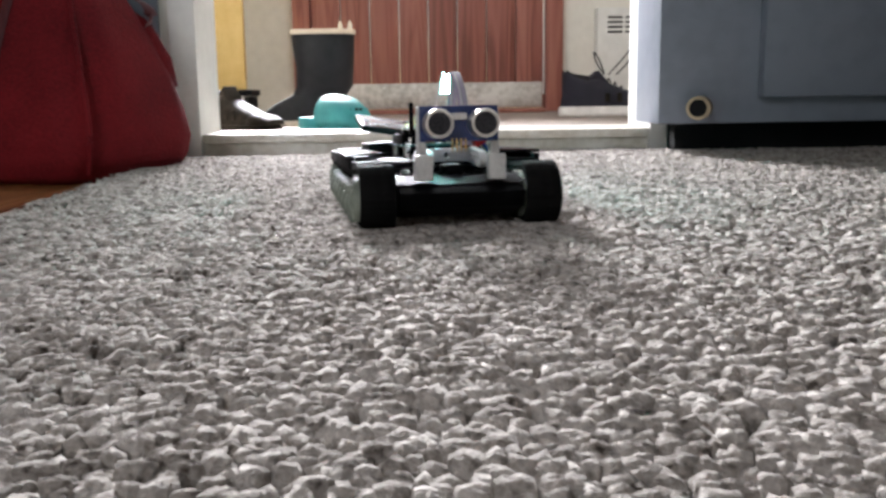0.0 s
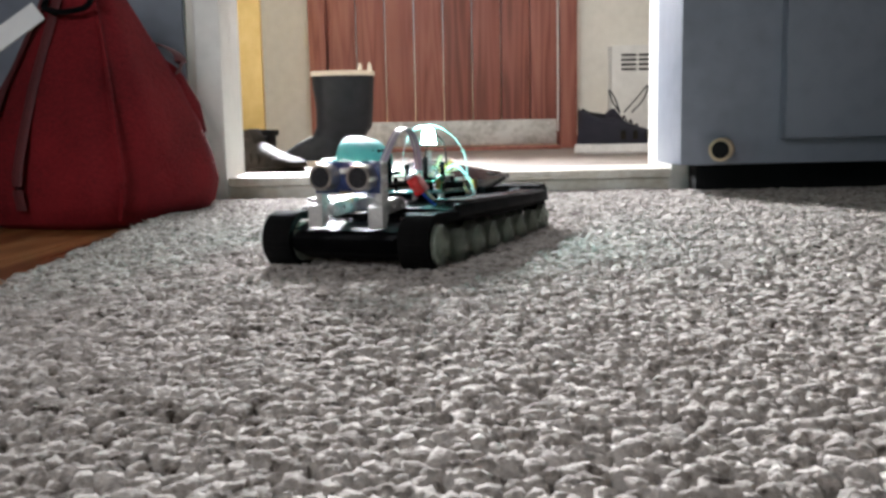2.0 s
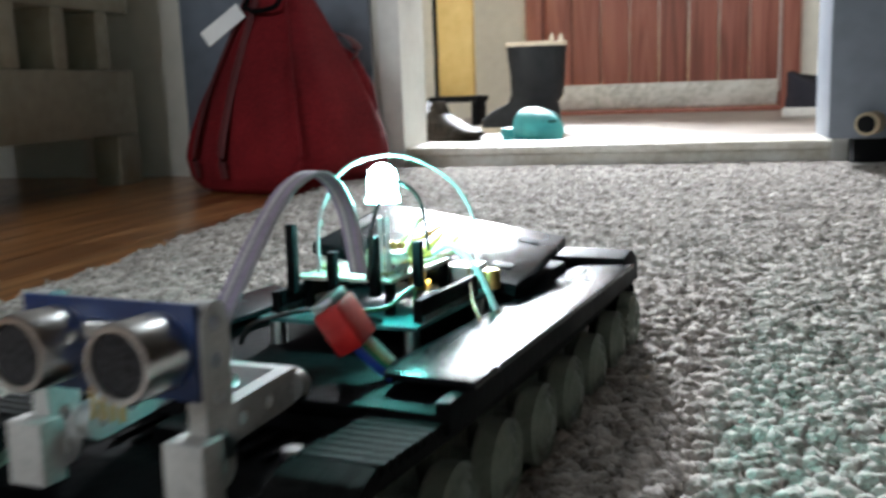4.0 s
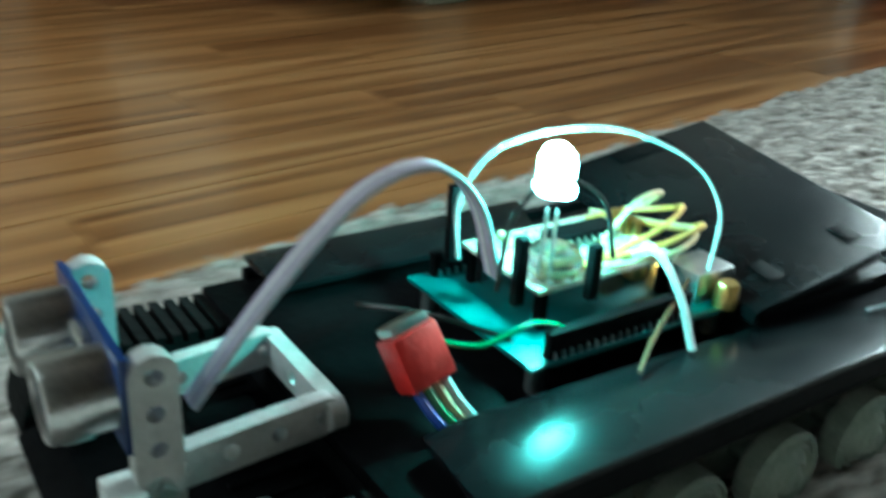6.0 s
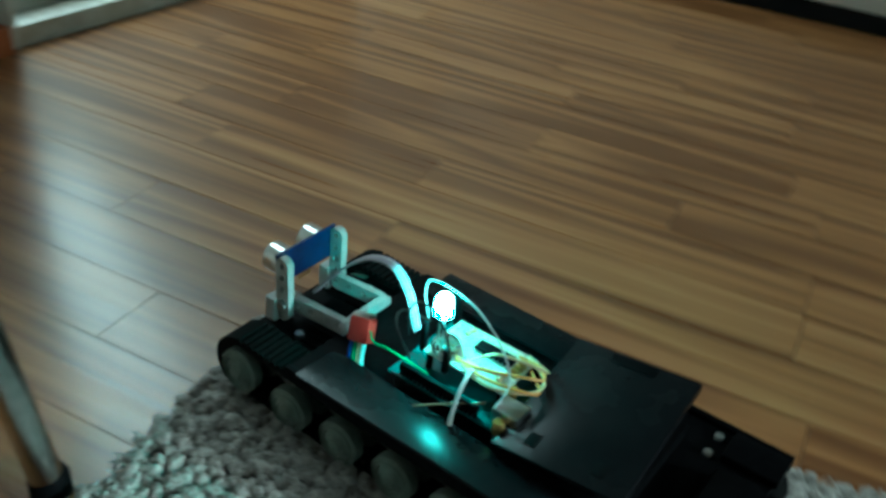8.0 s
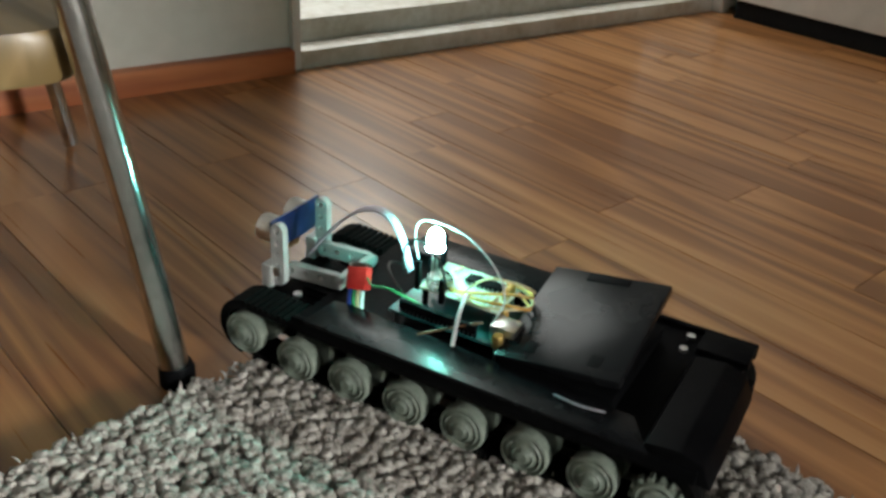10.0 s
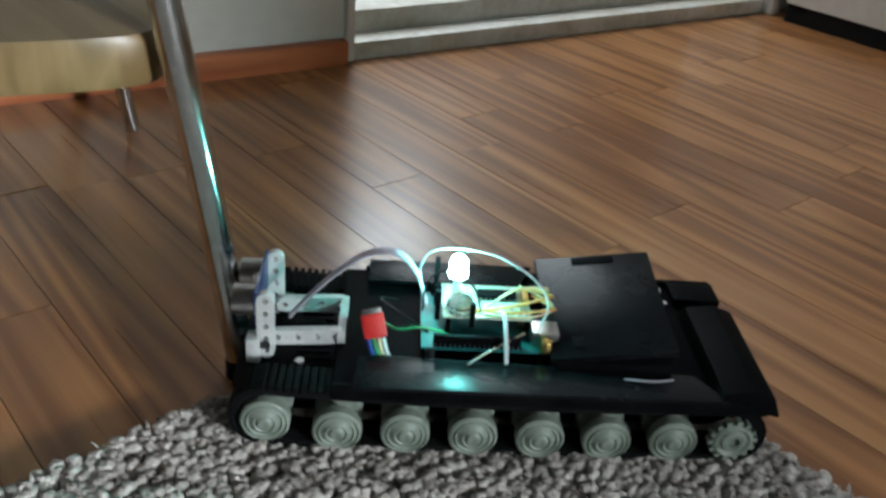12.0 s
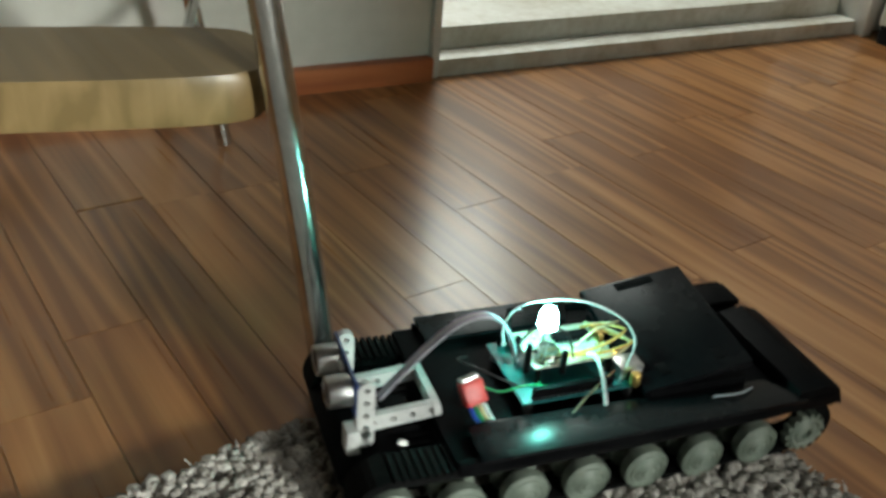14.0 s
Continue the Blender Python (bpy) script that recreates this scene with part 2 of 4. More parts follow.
def lathe_bm(profile, seg=32, axis="z", at=(0, 0, 0)):
    """Turns (radius, height) pairs round an axis."""
    bm = bmesh.new()
    rings = []
    for r, h in profile:
        if r < 1e-6:
            rings.append([bm.verts.new((0, 0, h))])
        else:
            rings.append([bm.verts.new((r * math.cos(2 * math.pi * k / seg), r * math.sin(2 * math.pi * k / seg), h)) for k in range(seg)])
    for a, b in zip(rings, rings[1:]):
        for k in range(seg):
            j = (k + 1) % seg
            vs = [a[k % len(a)], a[j % len(a)], b[j % len(b)], b[k % len(b)]]
            seen = []
            for v in vs:
                if v not in seen:
                    seen.append(v)
            if len(seen) > 2:
                bm.faces.new(seen)
    bmesh.ops.recalc_face_normals(bm, faces=bm.faces)
    turn = {"z": pose(0, 0, 0), "x": pose(0, 0, 0, 0, 90, 0), "y": pose(0, 0, 0, -90, 0, 0)}[axis]
    bmesh.ops.transform(bm, matrix=Matrix.Translation(at) @ turn, verts=bm.verts)
    return bm


def spline(points, n=10):
    """Catmull-Rom through the points."""
    ps = [Vector(p) for p in points]
    ps = [ps[0] * 2 - ps[1]] + ps + [ps[-1] * 2 - ps[-2]]
    out = []
    for a, b, c, d in zip(ps, ps[1:], ps[2:], ps[3:]):
        for k in range(n):
            t = k / n
            out.append(0.5 * ((2 * b) + (c - a) * t + (2 * a - 5 * b + 4 * c - d) * t * t + (3 * b - a - 3 * c + d) * t ** 3))
    return out + [ps[-2]]


def tube_bm(points, r, seg=8, n=8, flat=1.0):
    """A tube along a smooth line; flat widens it sideways, as a ribbon."""
    path = spline(points, n)
    bm = bmesh.new()
    rings, up = [], Vector((0, 0, 1))
    for i, p in enumerate(path):
        d = (path[min(i + 1, len(path) - 1)] - path[max(i - 1, 0)]).normalized()
        side = d.cross(up)
        side = side.normalized() if side.length > 1e-3 else Vector((1, 0, 0))
        top = side.cross(d)
        rr = r[min(i * len(r) // len(path), len(r) - 1)] if isinstance(r, (list, tuple)) else r
        rings.append([bm.verts.new(p + side * math.cos(2 * math.pi * k / seg) * rr * flat + top * math.sin(2 * math.pi * k / seg) * rr) for k in range(seg)])
    for a, b in zip(rings, rings[1:]):
        for k in range(seg):
            bm.faces.new((a[k], a[(k + 1) % seg], b[(k + 1) % seg], b[k]))
    bm.faces.new(rings[0][::-1])
    bm.faces.new(rings[-1])
    bmesh.ops.recalc_face_normals(bm, faces=bm.faces)
    return bm


def prism_bm(outline, a, b, axis="y", bevel=0.0):
    """An outline pulled from a to b along an axis (outline in the two other axes)."""
    bm = bmesh.new()
    put = {"y": lambda u, v, w: (u, w, v), "x": lambda u, v, w: (w, u, v), "z": lambda u, v, w: (u, v, w)}[axis]
    lo = [bm.verts.new(put(u, v, a)) for u, v in outline]
    hi = [bm.verts.new(put(u, v, b)) for u, v in outline]
    bm.faces.new(lo)
    bm.faces.new(hi[::-1])
    for k in range(len(outline)):
        j = (k + 1) % len(outline)
        bm.faces.new((lo[k], hi[k], hi[j], lo[j]))
    bmesh.ops.recalc_face_normals(bm, faces=bm.faces)
    if bevel:
        bmesh.ops.bevel(bm, geom=bm.edges[:], offset=bevel, segments=2, affect="EDGES", profile=0.6)
    return bm


def loft_bm(rings):
    """Skins closed rings of equal count, capped at both ends."""
    bm = bmesh.new()
    vs = [[bm.verts.new(p) for p in ring] for ring in rings]
    n = len(vs[0])
    for a, b in zip(vs, vs[1:]):
        for k in range(n):
            bm.faces.new((a[k], a[(k + 1) % n], b[(k + 1) % n], b[k]))
    bm.faces.new(vs[0][::-1])
    bm.faces.new(vs[-1])
    bmesh.ops.recalc_face_normals(bm, faces=bm.faces)
    return bm


def mesh_of(name, bm, material, smooth=True):
    me = bpy.data.meshes.new(name)
    bm.to_mesh(me)
    bm.free()
    me.materials.append(material)
    if smooth:
        me.shade_smooth()
        me.set_sharp_from_angle(angle=radians(38))
    return me


def part(name, bm, material, parent=None, label="", smooth=True):
    ob = new(name, mesh_of(name, bm, material, smooth))
    ob.parent = parent
    return tagged(ob, label)


def thing(name, m, label, category, group=""):
    ob = new(name)
    ob.empty_display_size = 0.05
    ob.matrix_basis = m
    return tagged(ob, label, category, group)


def structure(name, bm, material, label=""):
    return tagged(part(name, bm, material), label, kind="structure")


# ---- structure ----
def back(name, bm, material, label=""):
    """A piece of the back wall, built in its own turned plan: the wall's face is y = 0, the doorway runs from -BACK_W to 0."""
    ob = structure(name, bm, material, label)
    ob.matrix_basis = BACK
    return ob


structure("subfloor", box_bm(XL - 0.2, XR + 0.2, -1.3, YD - 0.002, -0.06, -0.0095), M_JOINT, "dark underlay beneath the laminate floor")
structure("hall_floor", box_bm(XHL - 0.1, XHR + 0.1, YD + 0.10, YH + 0.1, -0.05, 0.028), M_HALLFLOOR, "grey-brown vinyl floor of the entry hall")
structure("wall_north", boxes_bm([(XL - 0.1, XJL - 0.035, YD, YD + 0.1, -0.05, HC), (XJR + 0.035, XR + 0.1, YD, YD + 0.1, -0.05, HC),
                                  (XJL - 0.035, XJR + 0.035, YD, YD + 0.1, 1.60, HC)]), M_WALL, "cream painted wall with the entry doorway")
structure("trim_wall_board", box_bm(-0.62, XJL - 0.047, YD - 0.012, YD - 0.001, 0.0, 1.2, 0.003), M_GREYPAINT, "grey-blue painted board beside the entry doorway")
# Out-of-view walls and ceiling, kept dark so that they bounce little light.
structure("wall_west", box_bm(XL - 0.1, XL, -1.1, YD, -0.05, HC), M_DARKWALL, "unseen wall behind the white units, made dark brown to cut bounce light")
structure("wall_east", box_bm(XR, XR + 0.1, -1.3, YD, -0.05, HC), M_DARKWALL, "unseen wall made dark brown to cut bounce light")
structure("ceiling", box_bm(XL - 0.1, XR + 0.1, -1.3, YD + 0.1, HC, HC + 0.05), M_DARKCEIL, "unseen ceiling darkened to cut bounce light")
structure("hall_wall_north", boxes_bm([(XHL - 0.1, DOOR_X[0] - 0.05, YH, YH + 0.08, -0.05, HC), (DOOR_X[1] + 0.05, XHR + 0.1, YH, YH + 0.08, -0.05, HC),
                                       (DOOR_X[0] - 0.05, DOOR_X[1] + 0.05, YH, YH + 0.08, 2.06, HC)]), M_WALL, "cream hall wall round the outer door")
structure("hall_wall_west", box_bm(XHL - 0.1, XHL, YD + 0.1, YH, -0.05, HC), M_WALL, "cream hall side wall")
structure("hall_wall_east", box_bm(XHR, XHR + 0.1, YD + 0.1, YH, -0.05, HC), M_WALL, "cream hall side wall")
structure("hall_ceiling", box_bm(XHL - 0.1, XHR + 0.1, YD + 0.1, YH + 0.1, HC, HC + 0.05), M_CEIL, "white hall ceiling")
back("wall_south", boxes_bm([(-1.1, -BACK_W, -0.1, 0, -0.05, HC), (0, 2.1, -0.1, 0, -0.05, HC), (-BACK_W, 0, -0.1, 0, 2.0, HC)]), M_WALL, "cream painted wall with the back doorway")
back("back_floor", box_bm(-1.4, 1.0, -1.1, -0.131, -0.05, 0.035), M_BACKFLOOR, "pale mauve vinyl floor of the back room")
back("back_wall", box_bm(-1.4, 1.0, -1.15, -1.1, -0.05, HC), M_WALL, "pale wall of the back room")
back("back_wall_west", box_bm(-1.45, -1.4, -1.1, -0.1, -0.05, HC), M_WALL, "pale wall of the back room")
back("back_wall_east", box_bm(1.0, 1.05, -1.1, -0.1, -0.05, HC), M_WALL, "pale wall of the back room")
back("back_ceiling", box_bm(-1.45, 1.05, -1.15, -0.1, HC, HC + 0.05), M_CEIL, "white ceiling of the back room")

# entry doorway: white jambs and a scuffed raised sill
for x0, x1 in ((XJL - 0.034, XJL), (XJR, XJR + 0.034)):
    structure("trim_entry_jamb", box_bm(x0, x1, YD - 0.014, YD + 0.115, 0.0, 1.598, 0.003), M_WHITE, "white painted door jamb")
structure("door_1_sill", boxes_bm([(XJL, XJR, YD - 0.010, YD + 0.12, 0.026, 0.038), (XJL, XJR, YD - 0.002, YD + 0.11, -0.02, 0.0255)], 0.002), M_SILL, "scuffed white painted door sill")
# back doorway: stepped painted sill, lining and baseboard
back("door_2_sill", boxes_bm([(-BACK_W, 0, -0.030, 0.004, -0.008, 0.020), (-BACK_W, 0, -0.13, -0.032, -0.02, 0.045)], 0.003), M_SILL, "chipped cream double door sill")
back("trim_back_jamb", box_bm(0, 0.010, -0.12, 0.008, 0.0, 2.0, 0.002), M_WHITE, "white painted door lining")
back("trim_back_jamb", box_bm(-BACK_W - 0.02, -BACK_W, -0.12, 0.02, 0.0, 2.0, 0.002), M_WHITE, "white painted door lining")
back("baseboard", box_bm(0.011, 1.9, 0, 0.016, -0.008, 0.026, 0.002), M_BASE, "red-brown stained wooden baseboard")


# ---- laminate floor: strips along y, each a plank of its own ----
floor_thing = structure("floor", box_bm(XL - 0.1, XR + 0.1, -1.2, YD - 0.003, -0.009, -0.0055), M_JOINT, "oak laminate floor in staggered strips")
rng = random.Random(5)
STRIP = 0.054
plank_meshes = {}


def plank_mesh(length):
    key = round(length, 2)
    if key not in plank_meshes:
        h = length / 2 - 0.0001
        w = STRIP / 2 - 0.0001
        bm = bmesh.new()
        lo = [bm.verts.new((x, y, -0.006)) for x, y in ((-w, -h), (w, -h), (w, h), (-w, h))]
        hi = [bm.verts.new((x, y, 0.0)) for x, y in ((-w + 0.00025, -h + 0.00025), (w - 0.00025, -h + 0.00025), (w - 0.00025, h - 0.00025), (-w + 0.00025, h - 0.00025))]
        bm.faces.new(hi)
        for k in range(4):
            bm.faces.new((lo[k], lo[(k + 1) % 4], hi[(k + 1) % 4], hi[k]))
        plank_meshes[key] = mesh_of("plank", bm, M_FLOOR, False)
    return plank_meshes[key]


def lay_planks():
    x = XL
    while x < 1.0:
        y = -0.98 - rng.random() * 0.4
        while y < YD - 0.02:
            length = rng.choice((0.24, 0.30, 0.36, 0.42, 0.48))
            y0, y1 = max(y, -0.98), min(y + length, YD - 0.004)
            if y1 - y0 > 0.03:
                ob = new("plank", plank_mesh(round(y1 - y0, 2)))
                ob.parent = floor_thing
                ob.location = (x + STRIP / 2, (y0 + y1) / 2, 0)
            y += length
        x += STRIP


# ---- carpet ----
CX0, CX1, CY0, CY1 = 0.0, 1.30, 0.0, 1.535
CARPET_AT = pose(-0.214, -0.344, 0.0, 0, 0, 3.2)


def carpet_wool():
    """Twisted wool in greys and beiges; dark flecks also paint shaded pits between the tufts."""
    m = mat("mottled_wool_tufts", (0.4, 0.36, 0.33), 0.95, 0, 0.1)
    b = m.node_tree.nodes["Principled BSDF"]
    co = coords(m)
    n1 = node(m, "ShaderNodeTexNoise", Scale=95.0, Detail=3.0)
    n2 = node(m, "ShaderNodeTexNoise", Scale=420.0, Detail=3.0)
    n3 = node(m, "ShaderNodeTexNoise", Scale=4.0, Detail=2.0)
    for n in (n1, n2, n3):
        link(m, co, n.inputs["Vector"])
    a = m.node_tree.nodes.new("ShaderNodeMath")
    a.operation = "MULTIPLY_ADD"
    a.inputs[1].default_value = 0.45
    link(m, n2.outputs[0], a.inputs[0])
    s = m.node_tree.nodes.new("ShaderNodeMath")
    s.operation = "MULTIPLY"
    s.inputs[1].default_value = 0.55
    link(m, n1.outputs[0], s.inputs[0])
    link(m, s.outputs[0], a.inputs[2])
    a2 = m.node_tree.nodes.new("ShaderNodeMath")
    a2.operation = "MULTIPLY_ADD"
    a2.inputs[1].default_value = 0.18
    link(m, n3.outputs[0], a2.inputs[0])
    link(m, a.outputs[0], a2.inputs[2])
    geo = m.node_tree.nodes.new("ShaderNodeNewGeometry")
    own = m.node_tree.nodes.new("ShaderNodeMath")
    own.operation = "MULTIPLY_ADD"
    own.inputs[1].default_value = 0.15
    link(m, geo.outputs["Random Per Island"], own.inputs[0])
    link(m, a2.outputs[0], own.inputs[2])
    # The darkest stop mixes brown wool with painted shade of gaps in the pile.
    link(m, ramp(m, own.outputs[0], [(0.47, (0.05, 0.038, 0.03)), (0.57, (0.27, 0.24, 0.215)), (0.78, (0.54, 0.50, 0.46))]), b.inputs["Base Color"])
    bp = m.node_tree.nodes.new("ShaderNodeBump")
    bp.inputs["Strength"].default_value, bp.inputs["Distance"].default_value = 0.7, 0.003
    link(m, n2.outputs[0], bp.inputs["Height"])
    link(m, bp.outputs[0], b.inputs["Normal"])
    b.inputs["Sheen Weight"].default_value = 0.08
    return m


M_CARPET = carpet_wool()


def wool_tufts(x0, x1, y0, y1, pitch, seed):
    """Thick short tufts, each a leaning lumpy knob of its own, on a jittered grid."""
    r = np.random.RandomState(seed)
    gx, gy = np.meshgrid(np.arange(x0 + 0.003, x1 - 0.002, pitch), np.arange(y0 + 0.003, y1 - 0.002, pitch), indexing="ij")
    cx = (gx + (r.rand(*gx.shape) - 0.5) * pitch * 1.1).ravel()
    cy = (gy + (r.rand(*gy.shape) - 0.5) * pitch * 1.1).ravel()
    n, seg = len(cx), 6
    swell = np.sin(cx * 61 + 2 * np.sin(cy * 47)) * np.sin(cy * 53 + 1.7 * np.sin(cx * 39))
    high = (0.0104 + 0.0016 * r.rand(n) + 0.0010 * swell) * np.where(r.rand(n) < 0.09 + 0.10 * (swell < -0.3), 0.30, 1.0)
    wide = pitch * (0.76 + 0.36 * r.rand(n))
    lean, way = 0.0050 * r.rand(n), r.rand(n) * 2 * np.pi
    lx, ly = lean * np.cos(way), lean * np.sin(way)
    verts = np.zeros((n, 3 * seg + 1, 3))
    for ring, (h, w) in enumerate(((0.0, 0.62), (0.55, 1.0), (0.90, 0.84))):
        for k in range(seg):
            a = 2 * np.pi * k / seg + way
            rr = wide * w * (0.70 + 0.60 * r.rand(n))
            verts[:, ring * seg + k, 0] = cx + lx * h + rr * np.cos(a)
            verts[:, ring * seg + k, 1] = cy + ly * h + rr * np.sin(a)
            verts[:, ring * seg + k, 2] = 0.001 + high * (h + 0.22 * (r.rand(n) - 0.5) * (h > 0))
    verts[:, -1] = np.stack([cx + lx, cy + ly, 0.001 + high], -1)
    quads, tris = [], []
    for ring in (0, 1):
        for k in range(seg):
            j = (k + 1) % seg
            quads.append((ring * seg + k, ring * seg + j, ring * seg + seg + j, ring * seg + seg + k))
    for k in range(seg):
        tris.append((2 * seg + k, 2 * seg + (k + 1) % seg, 3 * seg))
    base = np.arange(n)[:, None, None] * (3 * seg + 1)
    q, t = (base + np.array(quads)[None]).reshape(-1, 4), (base + np.array(tris)[None]).reshape(-1, 3)
    loops = np.concatenate([q.ravel(), t.ravel()])
    me = bpy.data.meshes.new("pile")
    me.vertices.add(n * (3 * seg + 1))
    me.vertices.foreach_set("co", verts.ravel())
    me.loops.add(len(loops))
    me.loops.foreach_set("vertex_index", loops)
    me.polygons.add(len(q) + len(t))
    me.polygons.foreach_set("loop_start", np.concatenate([np.arange(len(q)) * 4, len(q) * 4 + np.arange(len(t)) * 3]))
    me.update(calc_edges=True)
    me.shade_smooth()
    me.materials.append(M_CARPET)
    return me


def tuft_fringe(x0, x1, y0, y1, count, seed):
    """Loose wool ends: short bent wedges standing out of the pile and over its border."""
    r = np.random.RandomState(seed)
    vs, fs = [], []
    for k in range(count):
        if k % 6 == 0:
            side = k // 6 % 2
            px, py = (x0 + r.rand() * 0.01, y0 + r.rand() * (y1 - y0)) if side else (x0 + r.rand() * (x1 - x0), y0 + r.rand() * 0.01)
        else:
            px, py = x0 + r.rand() * (x1 - x0), y0 + r.rand() * (y1 - y0)
        a, tilt, ln, w = r.rand() * 6.283, 0.5 + r.rand() * 0.9, 0.005 + r.rand() * 0.006, 0.0007 + r.rand() * 0.0006
        d = (math.cos(a) * math.sin(tilt), math.sin(a) * math.sin(tilt), math.cos(tilt))
        s = (-math.sin(a) * w, math.cos(a) * w)
        z0, n = 0.007, len(vs)
        mid = (px + d[0] * ln * 0.5, py + d[1] * ln * 0.5, z0 + d[2] * ln * 0.7)
        end = (px + d[0] * ln, py + d[1] * ln, z0 + d[2] * ln)
        vs += [(px + s[0], py + s[1], z0), (px - s[0], py - s[1], z0), (px + d[0] * 0.002, py + d[1] * 0.002, z0 + 0.003),
               (mid[0] + s[0], mid[1] + s[1], mid[2]), (mid[0] - s[0], mid[1] - s[1], mid[2]), (mid[0], mid[1], mid[2] + w), end]
        fs += [(n, n + 1, n + 4, n + 3), (n + 1, n + 2, n + 5, n + 4), (n + 2, n, n + 3, n + 5), (n + 3, n + 4, n + 6), (n + 4, n + 5, n + 6), (n + 5, n + 3, n + 6)]
    me = bpy.data.meshes.new("wool_fringe")
    me.from_pydata(vs, [], fs)
    me.materials.append(M_CARPET)
    return me


carpet = part("carpet", box_bm(CX0 + 0.002, CX1 - 0.002, CY0 + 0.002, CY1 - 0.002, 0.0003, 0.0035), M_CARPET_BASE)
tagged(carpet, "thick mottled grey-beige wool pile carpet", "carpet")
carpet.matrix_basis = CARPET_AT
pile = tagged(new("wool_pile", wool_tufts(CX0, CX1, CY0, CY1, 0.0045, 3)), "short knobbly wool tufts", kind="stuff")
pile.parent = carpet
ends = tagged(new("wool_fringe", tuft_fringe(CX0, CX1, CY0, CY1, 9000, 8)), "loose wool ends of the carpet pile", kind="stuff")
ends.parent = carpet


# ---- robot ----
M_PLASTIC = worn("black_moulded_plastic", (0.0015, 0.0015, 0.002), (0.005, 0.005, 0.0055), 0.46, 30.0, 0.1, 60, spec=0.03, rough_to=0.6)
M_GLOSSY = worn("glossy_black_plate", (0.004, 0.004, 0.005), (0.010, 0.010, 0.011), 0.18, 20.0, 0.03, 60, spec=0.11, rough_to=0.32)
M_TRACK = worn("black_track_rubber", (0.002, 0.002, 0.002), (0.006, 0.006, 0.006), 0.85, 40.0, 0.3, 60, spec=0.1)
M_WHEEL = worn("pale_green_grey_plastic", (0.13, 0.155, 0.125), (0.235, 0.265, 0.22), 0.42, 60.0, 0.1, 60, rough_to=0.6)
M_BRACKET = worn("light_grey_perforated_plastic", (0.40, 0.40, 0.39), (0.58, 0.58, 0.56), 0.45, 60.0, 0.1, 60)
M_PCBBLUE = worn("blue_circuit_board", (0.006, 0.018, 0.08), (0.012, 0.036, 0.14), 0.35, 150.0, 0.1, 60)
M_PCBTEAL = worn("dark_teal_circuit_board", (0.008, 0.07, 0.075), (0.02, 0.12, 0.12), 0.35, 150.0, 0.1, 60)
M_PERF = worn("cream_prototype_board", (0.36, 0.32, 0.24), (0.6, 0.56, 0.46), 0.5, 120.0, 0.2, 60)
M_SILVER = worn("brushed_aluminium_can", (0.5, 0.5, 0.5), (0.75, 0.75, 0.74), 0.28, 90.0, 0.05, 60, metal=1.0)
M_GRILLE = worn("dark_sensor_mesh", (0.02, 0.02, 0.022), (0.09, 0.09, 0.1), 0.5, 900.0, 0.6, 60, metal=0.6)
M_RED = worn("red_heat_shrink", (0.42, 0.012, 0.012), (0.58, 0.03, 0.025), 0.4, 60.0, 0.1, 60)
M_GOLD = worn("brass_pins", (0.5, 0.34, 0.1), (0.7, 0.5, 0.2), 0.3, 60.0, 0.05, 60, metal=1.0)
M_LED = glow("lit_led_dome", (0.27, 1.0, 0.90), 680.0)
M_PILOT = glow("lit_orange_pilot_led", (1.0, 0.55, 0.12), 14.0)
WIRES = {n: worn("wire_" + n, tuple(v * 0.7 for v in c), c, 0.45, 80.0, 0.05, 60) for n, c in {
    "purple": (0.30, 0.14, 0.36), "lilac": (0.46, 0.38, 0.52), "white": (0.74, 0.72, 0.72), "orange": (0.62, 0.30, 0.07), "tan": (0.62, 0.46, 0.26),
    "grey": (0.42, 0.40, 0.44), "green": (0.04, 0.26, 0.09), "brown": (0.20, 0.09, 0.04), "blue": (0.02, 0.06, 0.35), "black": (0.01, 0.01, 0.01)}.items()}
MM = 0.001


def mm(*v):
    return tuple(x * MM for x in v)


ZS = 0.80  # the robot is low: heights are taken down by this


def at(x, y, z):
    return (x * MM, y * MM, z * MM * ZS)


def bx(x0, x1, y0, y1, z0, z1, bevel=0.0):
    return box_bm(*mm(x0, x1, y0, y1, z0 * ZS, z1 * ZS), bevel=bevel * MM)


